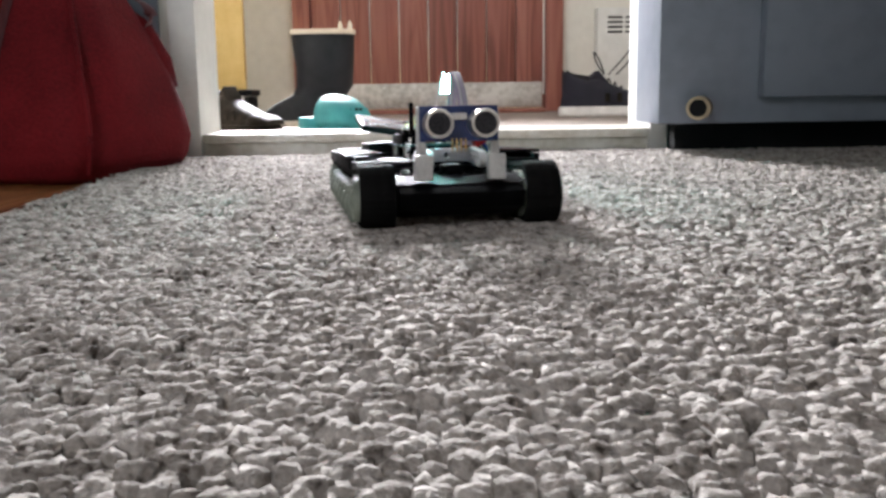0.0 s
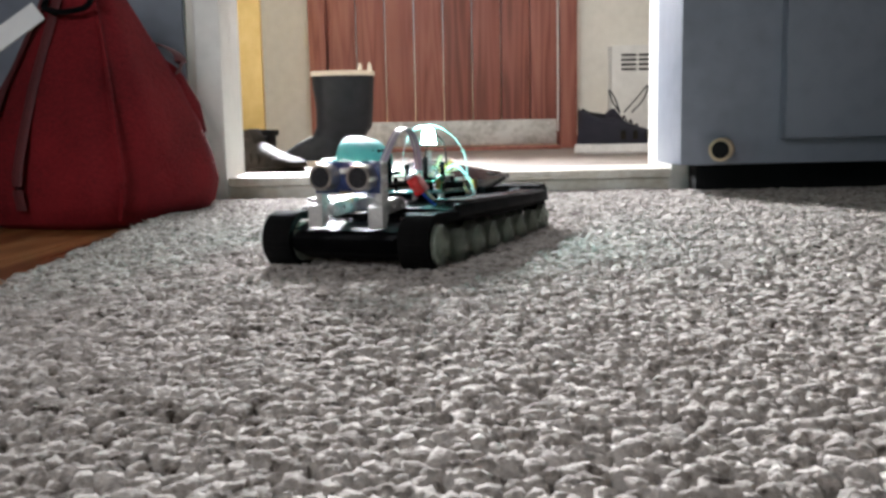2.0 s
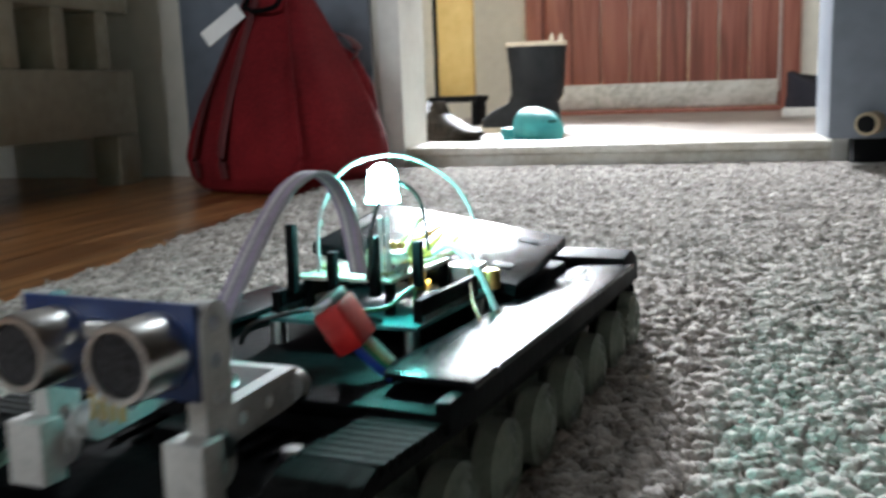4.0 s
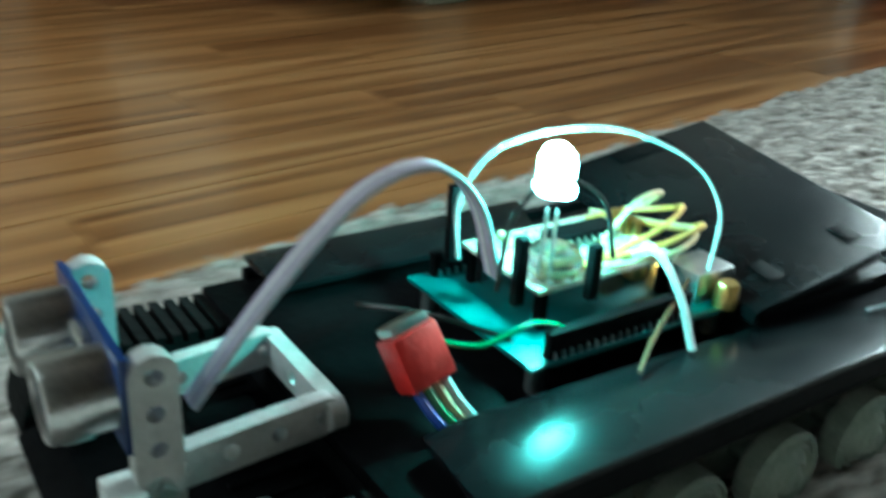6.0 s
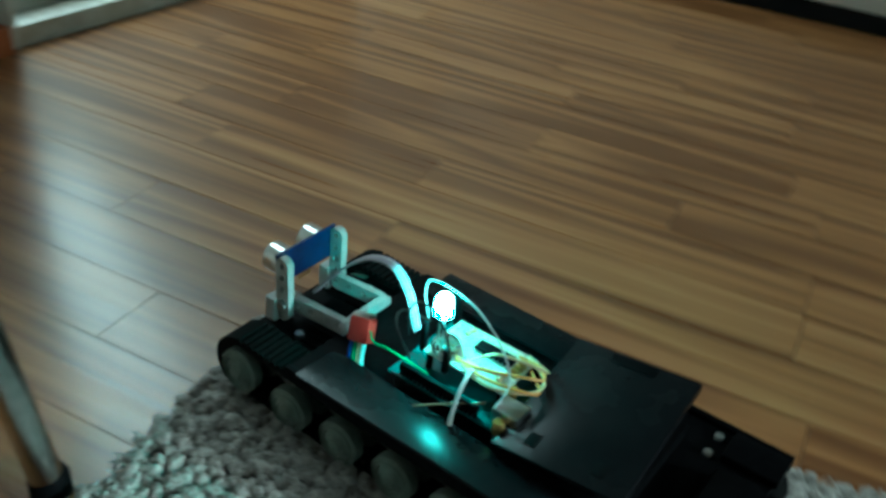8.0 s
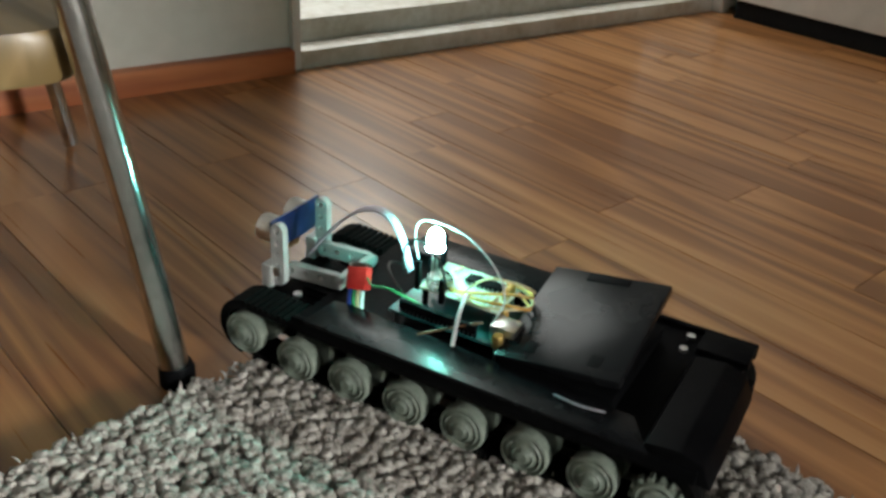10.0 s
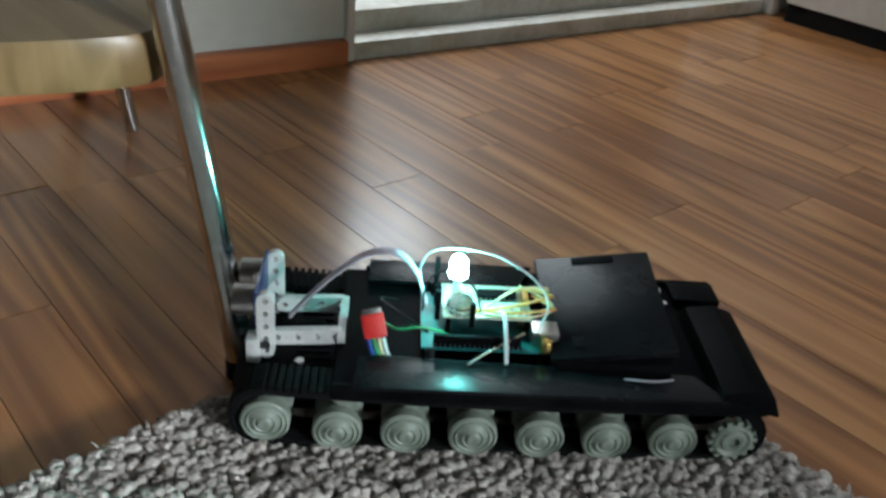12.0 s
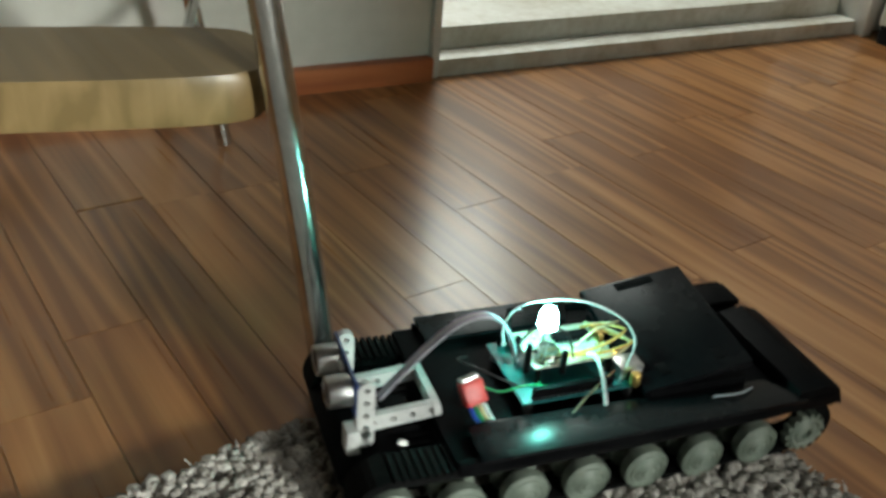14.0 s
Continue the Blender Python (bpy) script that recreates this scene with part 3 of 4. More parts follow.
def track_bm(y0, y1):
    """A tread belt with cleats round the wheels, in a long loop with raised ends."""
    line = []
    r = 0.0155

    def arc(cx, cz, a0, a1, n):
        for k in range(n):
            a = radians(a0 + (a1 - a0) * k / (n - 1))
            line.append(Vector((cx + r * math.cos(a), 0, cz + r * math.sin(a))))
    arc(0.116, 0.0215, 80, -75, 14)
    for k in range(26):
        line.append(Vector((0.100 - 0.200 * k / 25, 0, 0.0025)))
    arc(-0.125, 0.0205, -110, -275, 14)
    for k in range(30):
        u = k / 29
        line.append(Vector((-0.120 + 0.236 * u, 0, 0.0365 + 0.001 * u - 0.003 * math.sin(math.pi * u))))
    bm = bmesh.new()
    n = len(line)
    rings = []
    for i, p in enumerate(line):
        d = (line[(i + 1) % n] - line[i - 1]).normalized()
        out = Vector((d.z, 0, -d.x))
        if out.dot(p - Vector((0, 0, 0.02))) < 0:
            out = -out
        rings.append([bm.verts.new(q) for q in ((p.x, y0, p.z), (p.x, y1, p.z), (p.x + out.x * -0.003, y1, p.z + out.z * -0.003), (p.x + out.x * -0.003, y0, p.z + out.z * -0.003))])
    for i in range(n):
        a, b = rings[i], rings[(i + 1) % n]
        for k in range(4):
            bm.faces.new((a[k], a[(k + 1) % 4], b[(k + 1) % 4], b[k]))
    pads = []
    for i in range(n):
        p, q = line[i], line[(i + 1) % n]
        for u in (0.0, 0.5):
            d = (q - p).normalized()
            out = Vector((d.z, 0, -d.x))
            c = p.lerp(q, u)
            if out.dot(c - Vector((0, 0, 0.02))) < 0:
                out = -out
            pads.append((c + out * 0.0008, math.atan2(out.x, out.z)))
    bmesh.ops.recalc_face_normals(bm, faces=bm.faces)
    return bm, pads


def wheel_mesh():
    bm = lathe_bm([(0, 0.0), (0.0118, 0.0), (0.0126, 0.001), (0.0126, 0.0065), (0.0115, 0.0075), (0.0112, 0.0062), (0.0098, 0.0066), (0.0090, 0.0078), (0.0082, 0.0066),
                   (0.0062, 0.0076), (0.0054, 0.0088), (0.0045, 0.0080), (0.0030, 0.0096), (0.0012, 0.0098), (0, 0.0094)], 28, "y")
    add(bm, lathe_bm([(0, -0.016), (0.0125, -0.016), (0.0126, -0.015), (0.0126, -0.010), (0.0115, -0.009), (0, -0.009)], 28, "y"))
    add(bm, cyl_bm(0.003, 0.03, 12, axis="y", at=(0, -0.010, 0)))
    return mesh_of("road_wheel", bm, M_WHEEL)


def sprocket_mesh():
    bm = lathe_bm([(0, 0.0), (0.0095, 0.0), (0.0105, 0.001), (0.0105, 0.006), (0.0090, 0.0072), (0.0072, 0.0060), (0.0056, 0.0074), (0.0034, 0.0074), (0.0028, 0.0052), (0, 0.0052)], 28, "y")
    for f in [f for f in bm.faces if 0.0009 < f.calc_center_median().y < 0.0061 and (f.calc_center_median().x ** 2 + f.calc_center_median().z ** 2) > 0.0102 ** 2][::2]:
        out = bmesh.ops.extrude_discrete_faces(bm, faces=[f])["faces"][0]
        c = out.calc_center_median()
        d = Vector((c.x, 0, c.z)).normalized() * 0.0022
        for v in out.verts:
            v.co += d
    return mesh_of("drive_sprocket", bm, M_WHEEL)


def strip_bm(length, width, thick, holes, hr):
    """A flat strip with round ends and a row of drilled holes, lying along x, thick along y."""
    n, seg = holes, 14
    outline = []
    r = width / 2
    for k in range(9):
        a = -math.pi / 2 + math.pi * k / 8
        outline.append((length / 2 - r + r * math.cos(a), r * math.sin(a)))
    for k in range(9):
        a = math.pi / 2 + math.pi * k / 8
        outline.append((-length / 2 + r + r * math.cos(a), r * math.sin(a)))
    bm = bmesh.new()
    edges = []
    def loop(pts):
        vs = [bm.verts.new((u, -thick / 2, v)) for u, v in pts]
        for a, b in zip(vs, vs[1:] + vs[:1]):
            edges.append(bm.edges.new((a, b)))
    loop(outline)
    for h in range(n):
        cx = (h - (n - 1) / 2) * (length - width) / max(n - 1, 1)
        loop([(cx + hr * math.cos(2 * math.pi * k / seg), hr * math.sin(2 * math.pi * k / seg)) for k in range(seg)])
    bmesh.ops.triangle_fill(bm, use_beauty=True, use_dissolve=False, edges=edges)
    made = bmesh.ops.extrude_face_region(bm, geom=bm.faces[:])
    bmesh.ops.translate(bm, verts=[g for g in made["geom"] if isinstance(g, bmesh.types.BMVert)], vec=(0, thick, 0))
    bmesh.ops.recalc_face_normals(bm, faces=bm.faces)
    return bm


def moved(bm, m):
    bmesh.ops.transform(bm, matrix=m, verts=bm.verts)
    return bm


def build_robot():
    r = thing("tracked_robot", pose(0, 0, CARPET_TOP), "black home-made tracked robot with bare circuit boards and a lit lamp", "robot")
    # hull between the tracks and the deck over it
    part("hull", prism_bm([mm(-138, 16), mm(-145, 26), mm(-145, 36), mm(82, 36.5), mm(84, 30), mm(124, 28), mm(136, 24), mm(130, 15), mm(112, 9), mm(-120, 9)], -0.036, 0.036, "y", 0.0015), M_PLASTIC, r, "black moulded tank hull")
    part("deck", prism_bm([mm(-138, -58), mm(-138, 58), mm(82, 58), mm(82, -58)], 0.0372, 0.0404, "z", 0.001), M_PLASTIC, r, "flat black top deck")
    part("side_skirt", bx(-140, 82, 55, 59, 44, 54, 1), M_PLASTIC, r)
    part("side_skirt", bx(-140, 70, -59, -55, 44, 54, 1), M_PLASTIC, r)
    part("fender_plate", prism_bm([mm(72, 61.5)[:2], mm(70, 36)[:2], mm(60, 34)[:2], mm(-104, 40)[:2], mm(-118, 61.5)[:2]], 0.0436, 0.0456, "z", 0.0006), M_GLOSSY, r, "glossy black fender plate reflecting the lamp")
    part("fender_plate", prism_bm([mm(68, -61.5)[:2], mm(68, -38)[:2], mm(-20, -38)[:2], mm(-30, -61.5)[:2]], 0.0436, 0.0456, "z", 0.0006), M_GLOSSY, r, "glossy black fender plate")
    part("front_cover", prism_bm([mm(83, 30.3), mm(83, 33), mm(112, 32), mm(128, 28.5)], -0.042, 0.042, "y", 0.0008), M_PLASTIC, r, "black sloping front cover with ribs")
    for y in range(-38, 40, 6):
        part("rib", box_bm(*mm(86, 104, y, y + 2, 32.6, 33.8), bevel=0.0003), M_PLASTIC, r)
    part("engine_box", prism_bm([mm(-112, 40.5), mm(-115, 48), mm(-131, 50), mm(-142, 46), mm(-147, 34)], -0.022, 0.058, "y", 0.0012), M_PLASTIC, r, "black rear engine box")
    part("rear_grille", bx(-140, -112, -54, -34, 50.5, 56, 1), M_PLASTIC, r)
    for x, y in ((-112, 26), (-112, 12)):
        part("screw", cyl_bm(0.0024, 0.002, 12, at=at(x + 6, y - 60, 51.5)), M_SILVER, r)
    # running gear
    pad = mesh_of("track_pad", box_bm(-0.0012, 0.0012, -0.0100, 0.0100, -0.001, 0.0016), M_TRACK, False)
    for side, y0, y1 in ((1, 0.038, 0.057), (-1, -0.057, -0.038)):
        belt, pads = track_bm(y0, y1)
        track = part("track", belt, M_TRACK, r, "ribbed black rubber track")
        for c, a in pads:
            p = new("track_pad", pad)
            p.parent = track
            p.matrix_basis = Matrix.Translation((c.x, (y0 + y1) / 2, c.z)) @ Matrix.Rotation(a, 4, "Y")
    wheel, sprocket = wheel_mesh(), sprocket_mesh()
    rows = [(115, 25)] + [(79 - 34.6 * k, 19 if k < 5 else 21) for k in range(6)]
    for side in (1, -1):
        for x, z in rows:
            w = new("road_wheel", wheel)
            w.parent = r
            w.matrix_basis = Matrix.Translation(at(x, side * 53, z)) @ Matrix.Rotation(0 if side > 0 else math.pi, 4, "Z")
            tagged(w, "pale grey-green ringed plastic road wheel")
        s = new("drive_sprocket", sprocket)
        s.parent = r
        s.matrix_basis = Matrix.Translation(at(-125, side * 54, 24)) @ Matrix.Rotation(0 if side > 0 else math.pi, 4, "Z")
        tagged(s, "toothed pale grey-green drive sprocket")
    # battery box with a tilted lid
    part("battery_box", bx(-93, -32, -37, 39, 50.5, 62, 1.5), M_PLASTIC, r, "black battery box")
    lid = part("battery_lid", moved(bx(-33, 33, -40, 41, -3, 3, 1.2), Matrix.Translation(at(-61, -2, 74)) @ pose(0, 0, 0, -9, 8, 0)), M_GLOSSY, r, "scuffed black battery lid, slightly raised")
    part("latch", moved(bx(-12, 12, -38, -32, 2.4, 3.6, 0.4), Matrix.Translation(at(-61, -2, 74)) @ pose(0, 0, 0, -9, 8, 0)), M_PLASTIC, lid)
    for k, x in enumerate((-20, 14)):
        part("rib", moved(bx(x, x + 6, 26, 34, 2.8, 3.5, 0.2), Matrix.Translation(at(-61, -2, 74)) @ pose(0, 0, 0, -9, 8, 0)), M_PLASTIC, lid)
    # controller board
    board = part("controller_board", bx(-30, 38, -22, 31, 60, 61.6, 0.3), M_PCBTEAL, r, "dark teal controller circuit board")
    for x, y in ((-26, -18), (-26, 27), (33, -18), (33, 27)):
        part("standoff", cyl_bm(0.0025, 0.010, 10, at=at(x, y, 55.3)), M_SILVER, r)
    for y, x0, x1 in ((28.5, -14, 32), (-19.5, -22, 32)):
        part("pin_header", bx(x0, x1, y - 1.3, y + 1.3, 61.6, 70, 0.2), M_PLASTIC, board, "black pin header")
        for k in range(int((x1 - x0) / 2.54)):
            part("pin", bx(x0 + 1 + 2.54 * k, x0 + 1.8 + 2.54 * k, y + 1.35, y + 1.9, 62, 64), M_SILVER, board)
    part("usb_socket", bx(-34, -20, 14, 26, 61.6, 72, 0.5), M_SILVER, board, "silver usb socket")
    part("power_jack", bx(-34, -20, -18, -9, 61.6, 72, 0.8), M_PLASTIC, board)
    part("capacitor", lathe_bm([(0, 0), (0.0032, 0), (0.0032, 0.006), (0.0026, 0.0068), (0, 0.0068)], 14, at=at(-18, 6, 61.6)), M_GOLD, board, "brass-coloured capacitor")
    part("capacitor", lathe_bm([(0, 0), (0.0032, 0), (0.0032, 0.006), (0.0026, 0.0068), (0, 0.0068)], 14, at=at(-27, 30, 61.6)), M_GOLD, board, "brass-coloured capacitor")
    part("pilot_lamp", moved(bx(-1.2, 1.2, -1.2, 1.2, 0, 1.6, 0.3), Matrix.Translation(at(-30, 4, 61.6))), M_PILOT, board, "lit orange pilot lamp")
    shield = part("prototype_board", bx(-20, 27, -14, 18, 74, 75.6, 0.3), M_PERF, r, "cream perforated prototype board")
    for x in range(-16, 26, 4):
        for y in (-11, -7, 9, 14):
            part("solder_joint", cyl_bm(0.0009, 0.0008, 8, r2=0.0005, at=at(x, y, 75.9)), M_SILVER, shield)
    for x, y in ((-18, -12), (24, -12), (24, 16), (-18, 16)):
        part("post", bx(x - 1.3, x + 1.3, y - 1.3, y + 1.3, 61.6, 74, 0.2), M_PLASTIC, shield)
    for x, y, h in ((30, -14, 96), (30, 14, 92), (12, 20, 88), (30, 0, 86)):
        part("jumper_plug", bx(x - 1.4, x + 1.4, y - 1.4, y + 1.4, 70, h, 0.3), M_PLASTIC, shield, "upright black jumper plug")
    chip = part("chip", bx(-13, 8, -5, 2, 76.5, 80, 0.3), M_PLASTIC, shield, "black dip chip")
    for k in range(8):
        for y in (-6, 2.2):
            part("chip_pin", bx(-12 + 2.54 * k, -11.2 + 2.54 * k, y, y + 0.8, 75.6, 78.5), M_SILVER, chip)
    for x, y, a in ((16, 10, 10), (2, 12, -5), (-14, 10, 90), (17, -8, 80)):
        part("resistor", moved(lathe_bm([(0, -0.0032), (0.0011, -0.0032), (0.0013, -0.0024), (0.0009, -0.0014), (0.0009, 0.0014), (0.0013, 0.0024), (0.0011, 0.0032), (0, 0.0032)], 12, "x"), Matrix.Translation(at(x, y, 77.2)) @ pose(0, 0, 0, 0, 0, a)), WIRES["tan"], shield, "tan resistor")
    for y in (-5, -2, 1, 4):
        part("gold_pin", bx(-19, -16, y, y + 1.6, 75.6, 82, 0.2), M_GOLD, shield, "row of brass header pins")
    # signal lamp
    lamp = part("signal_lamp", lathe_bm([(0, 0), (0.0050, 0), (0.0050, 0.0014), (0.0044, 0.0014), (0.0044, 0.0072), (0.0037, 0.0096), (0.0021, 0.0112), (0, 0.0117)], 20, at=at(21, 13, 104)), M_LED, r, "glowing turquoise signal lamp")
    for dx, dy in ((-1.6, 0), (1.6, 0), (0, 1.6), (0, -1.6)):
        part("lamp_leg", cyl_bm(0.00035, 0.0160, 6, at=at(21 + dx, 13 + dy, 88)), M_SILVER, lamp)
    part("lens_spread", lathe_bm([(0, 0), (0.0065, 0.0), (0.0075, 0.004), (0.006, 0.007), (0, 0.008)], 20, at=at(18, 12, 75.8)), glass("clear_lamp_lens", (0.8, 1.0, 0.96), 0.25), lamp, "clear plastic lens under the lamp")
    # wires
    def wire(name, pts, w=0.7, flat=1.0):
        part("wire", tube_bm([at(*p) for p in pts], w * MM, 6, 6, flat), WIRES[name], r, name + " wire")
    for k, n in enumerate(("lilac", "white", "grey", "lilac", "grey")):
        o = k * 1.1 - 2.2
        wire(n, [(108, 8 + o, 62), (97, 9 + o, 80), (82, 10 + o, 101), (68, 10 + o, 114), (54, 11 + o, 117), (43, 12 + o, 105), (36, 12 + o, 80)], 0.75)
    wire("white", [(38, 0, 80), (40, 2, 100), (34, 6, 116), (18, 10, 121), (0, 14, 119), (-18, 20, 108), (-26, 24, 92), (-22, 27, 74)], 0.55)
    wire("black", [(38, 16, 78), (37, 18, 100), (28, 20, 112), (14, 22, 104), (8, 22, 84)], 0.6)
    wire("orange", [(10, 14, 77), (-10, 18, 86), (-26, 12, 88), (-32, 2, 82), (-24, -8, 78), (-12, -9, 77)], 0.8)
    wire("orange", [(12, 12, 77), (-8, 20, 82), (-28, 18, 84), (-33, 6, 76), (-22, -4, 77)], 0.8)
    wire("tan", [(6, 16, 77), (-14, 22, 80), (-30, 14, 80), (-31, -2, 75), (-16, -12, 78)], 0.8)
    wire("tan", [(4, 10, 77), (-10, 10, 92), (-26, 4, 90), (-30, -6, 80), (-18, -12, 76)], 0.7)
    wire("white", [(-2, 16, 78), (-4, 24, 84), (-5, 33, 74), (-6, 39, 58)], 1.1)
    wire("brown", [(-16, 26, 72), (2, 34, 64), (14, 41, 59)], 0.6)
    wire("green", [(20, 22, 64), (38, 30, 76), (50, 28, 72), (58, 22, 72)], 0.6)
    wire("black", [(34, 18, 62), (52, 8, 70), (60, -8, 66), (50, -20, 55)], 0.7)
    wire("grey", [(-92, 46, 58), (-80, 50, 60), (-66, 47, 58)], 0.5)
    # battery plug in red sleeve on coloured leads
    plug = part("battery_plug", moved(bx(-6, 6, -4, 4, -8, 8, 1.2), Matrix.Translation(at(63, 22, 69)) @ pose(0, 0, 0, 30, 10, 8)), M_RED, r, "red sleeved battery plug")
    part("plug_tip", moved(bx(-5, 5, -3.4, 3.4, 8, 11, 0.8), Matrix.Translation(at(63, 22, 69)) @ pose(0, 0, 0, 30, 10, 8)), M_SILVER, plug)
    for k, n in enumerate(("white", "tan", "green", "blue")):
        x = 57 + 2.6 * k
        wire(n, [(x + 1, 26, 63), (x - 1, 30, 57), (x - 4, 34, 51.5)], 1.2)
    # distance sensor on a perforated bracket
    sensor = part("distance_sensor", bx(123, 124.6, -22.5, 22.5, 65, 90, 0.3), M_PCBBLUE, r, "blue ultrasonic sensor board with two silver cans")
    for y in (-13, 13):
        can = part("transducer", lathe_bm([(0, 0), (0.0082, 0), (0.0082, 0.0112), (0.0078, 0.0120), (0.0066, 0.0120), (0.0064, 0.0108), (0, 0.0108)], 32, "x", at(124.6, y, 77.5)), M_SILVER, sensor, "silver transducer can")
        part("grille", lathe_bm([(0, 0), (0.0063, 0), (0.0063, 0.0006), (0.003, 0.0012), (0, 0.0014)], 24, "x", at(135.3, y, 77.5)), M_GRILLE, can, "dark round mesh")
    part("crystal", bx(124.6, 127, -4.5, 4.5, 80, 85, 1), M_SILVER, sensor)
    for k in range(4):
        part("sensor_pin", bx(124.8, 126, -4.4 + 2.54 * k, -3.8 + 2.54 * k, 58, 67), M_GOLD, sensor)
    for y in (-21, 21):
        up = part("upright_strip", moved(strip_bm(0.040, 0.009, 0.0045, 5, 0.0018), Matrix.Translation(at(119, y, 65)) @ pose(0, 0, 0, 0, -90, 0)), M_BRACKET, r, "light grey perforated upright strip")
        part("bolt", cyl_bm(0.0028, 0.002, 8, axis="y", at=at(119, y + (3 if y > 0 else -3), 52)), M_SILVER, up)
        part("arm", moved(strip_bm(0.040, 0.009, 0.004, 4, 0.0018), Matrix.Translation(at(98, y * 0.74, 53)) @ pose(0, 0, 0, 0, 4, 0)), M_BRACKET, r, "light grey perforated arm")
        part("foot_block", bx(122, 129, y - 5, y + 5, 38, 56, 0.8), M_BRACKET, r, "light grey bracket foot")
        part("bolt", cyl_bm(0.0026, 0.003, 8, at=at(101, y * 1.35, 42.5)), M_SILVER, r)
    part("cross_strip", moved(strip_bm(0.040, 0.008, 0.004, 3, 0.0018), Matrix.Translation(at(80, 0, 54)) @ pose(0, 0, 0, 0, 0, 90)), M_BRACKET, r, "light grey cross strip")
    part("neck", bx(90, 106, -6, 6, 41.5, 48, 1), M_PLASTIC, r)
    return r


robot = build_robot()


# ---- outer door ----
def build_outer_door():
    x0, x1 = DOOR_X
    d = thing("plank_door", pose((x0 + x1) / 2, YH, 0.03), "closed red-brown plank door with a scuffed metal kick plate", "door")
    w = (x1 - x0) / 2
    part("frame", boxes_bm([(-w - 0.05, -w, -0.03, 0.05, 0, 2.03), (w, w + 0.05, -0.03, 0.05, 0, 2.03), (-w, w, -0.03, 0.05, 1.98, 2.03)], 0.003), M_DOORWOOD, d, "red-brown door frame")
    part("threshold", box_bm(-w, w, -0.05, 0.05, -0.002, 0.010, 0.004), M_DOORWOOD, d, "worn wooden threshold")
    n = 8
    for k in range(n):
        a, b = -w + 2 * w * k / n, -w + 2 * w * (k + 1) / n
        part("plank", box_bm(a + 0.0012, b - 0.0012, 0.0, 0.03, 0.012, 1.978, 0.003), M_DOORWOOD, d)
    part("kick_plate", box_bm(-w + 0.004, w - 0.008, -0.004, -0.001, 0.014, KICK, 0.001), M_PLATE, d, "scuffed pale metal kick plate")
    for k in range(8):
        part("rivet", cyl_bm(0.003, 0.003, 10, axis="y", at=(-w + 0.03 + 2 * (w - 0.03) * k / 7, -0.005, KICK - 0.012)), M_SILVER, d)
    part("lock_strip", box_bm(w - 0.006, w - 0.001, -0.006, -0.001, 0.05, 1.0, 0.001), M_WHITE, d, "chipped white weather strip")
    return d


build_outer_door()


# ---- hall things ----
def rounded_ring(cx, cy, z, rx, ry, n=20, power=2.6, turn=0.0):
    out = []
    for k in range(n):
        a = 2 * math.pi * k / n
        c, s = math.cos(a), math.sin(a)
        x, y = rx * math.copysign(abs(c) ** (2 / power), c), ry * math.copysign(abs(s) ** (2 / power), s)
        out.append((cx + x * math.cos(turn) - y * math.sin(turn), cy + x * math.sin(turn) + y * math.cos(turn), z))
    return out


def build_boot(m, h):
    """A rubber boot, toe along -x, sole on z = 0, shaft over the heel."""
    b = thing("rubber_boot", m, "dark green rubber boot with cream top band on the hall floor", "boot")
    k = h / 0.24
    part("shaft", loft_bm([rounded_ring(-0.040 * k, 0, 0.012 * k, 0.112 * k, 0.040 * k), rounded_ring(-0.040 * k, 0, 0.035 * k, 0.112 * k, 0.042 * k), rounded_ring(-0.025 * k, 0, 0.058 * k, 0.094 * k, 0.041 * k),
                           rounded_ring(-0.006 * k, 0, 0.078 * k, 0.070 * k, 0.040 * k), rounded_ring(0.006 * k, 0, 0.100 * k, 0.072 * k, 0.050 * k), rounded_ring(0.008 * k, 0, 0.15 * k, 0.074 * k, 0.058 * k),
                           rounded_ring(0.006 * k, 0, 0.20 * k, 0.079 * k, 0.060 * k), rounded_ring(0.006 * k, 0, 0.228 * k, 0.081 * k, 0.062 * k)]), M_RUBBER, b, "dark rubber foot and shaft")
    part("sole", loft_bm([rounded_ring(-0.040 * k, 0, 0.0, 0.115 * k, 0.043 * k), rounded_ring(-0.040 * k, 0, 0.013 * k, 0.116 * k, 0.044 * k)]), M_CREAM, b, "cream rubber sole")
    part("top_band", loft_bm([rounded_ring(0.006 * k, 0, 0.2285 * k, 0.0828 * k, 0.0636 * k), rounded_ring(0.006 * k, 0, 0.240 * k, 0.0830 * k, 0.064 * k)]), M_CREAM, b, "cream top band")
    for x in (0.054, 0.078):
        part("pull_tab", prism_bm([((x - 0.007) * k, 0.236 * k), ((x - 0.005) * k, 0.252 * k), (x * k, 0.262 * k), ((x + 0.006) * k, 0.250 * k), ((x + 0.006) * k, 0.236 * k)], -0.048 * k, -0.044 * k, "y", 0.0005), M_CREAM, b, "cream pull tab")
    return b


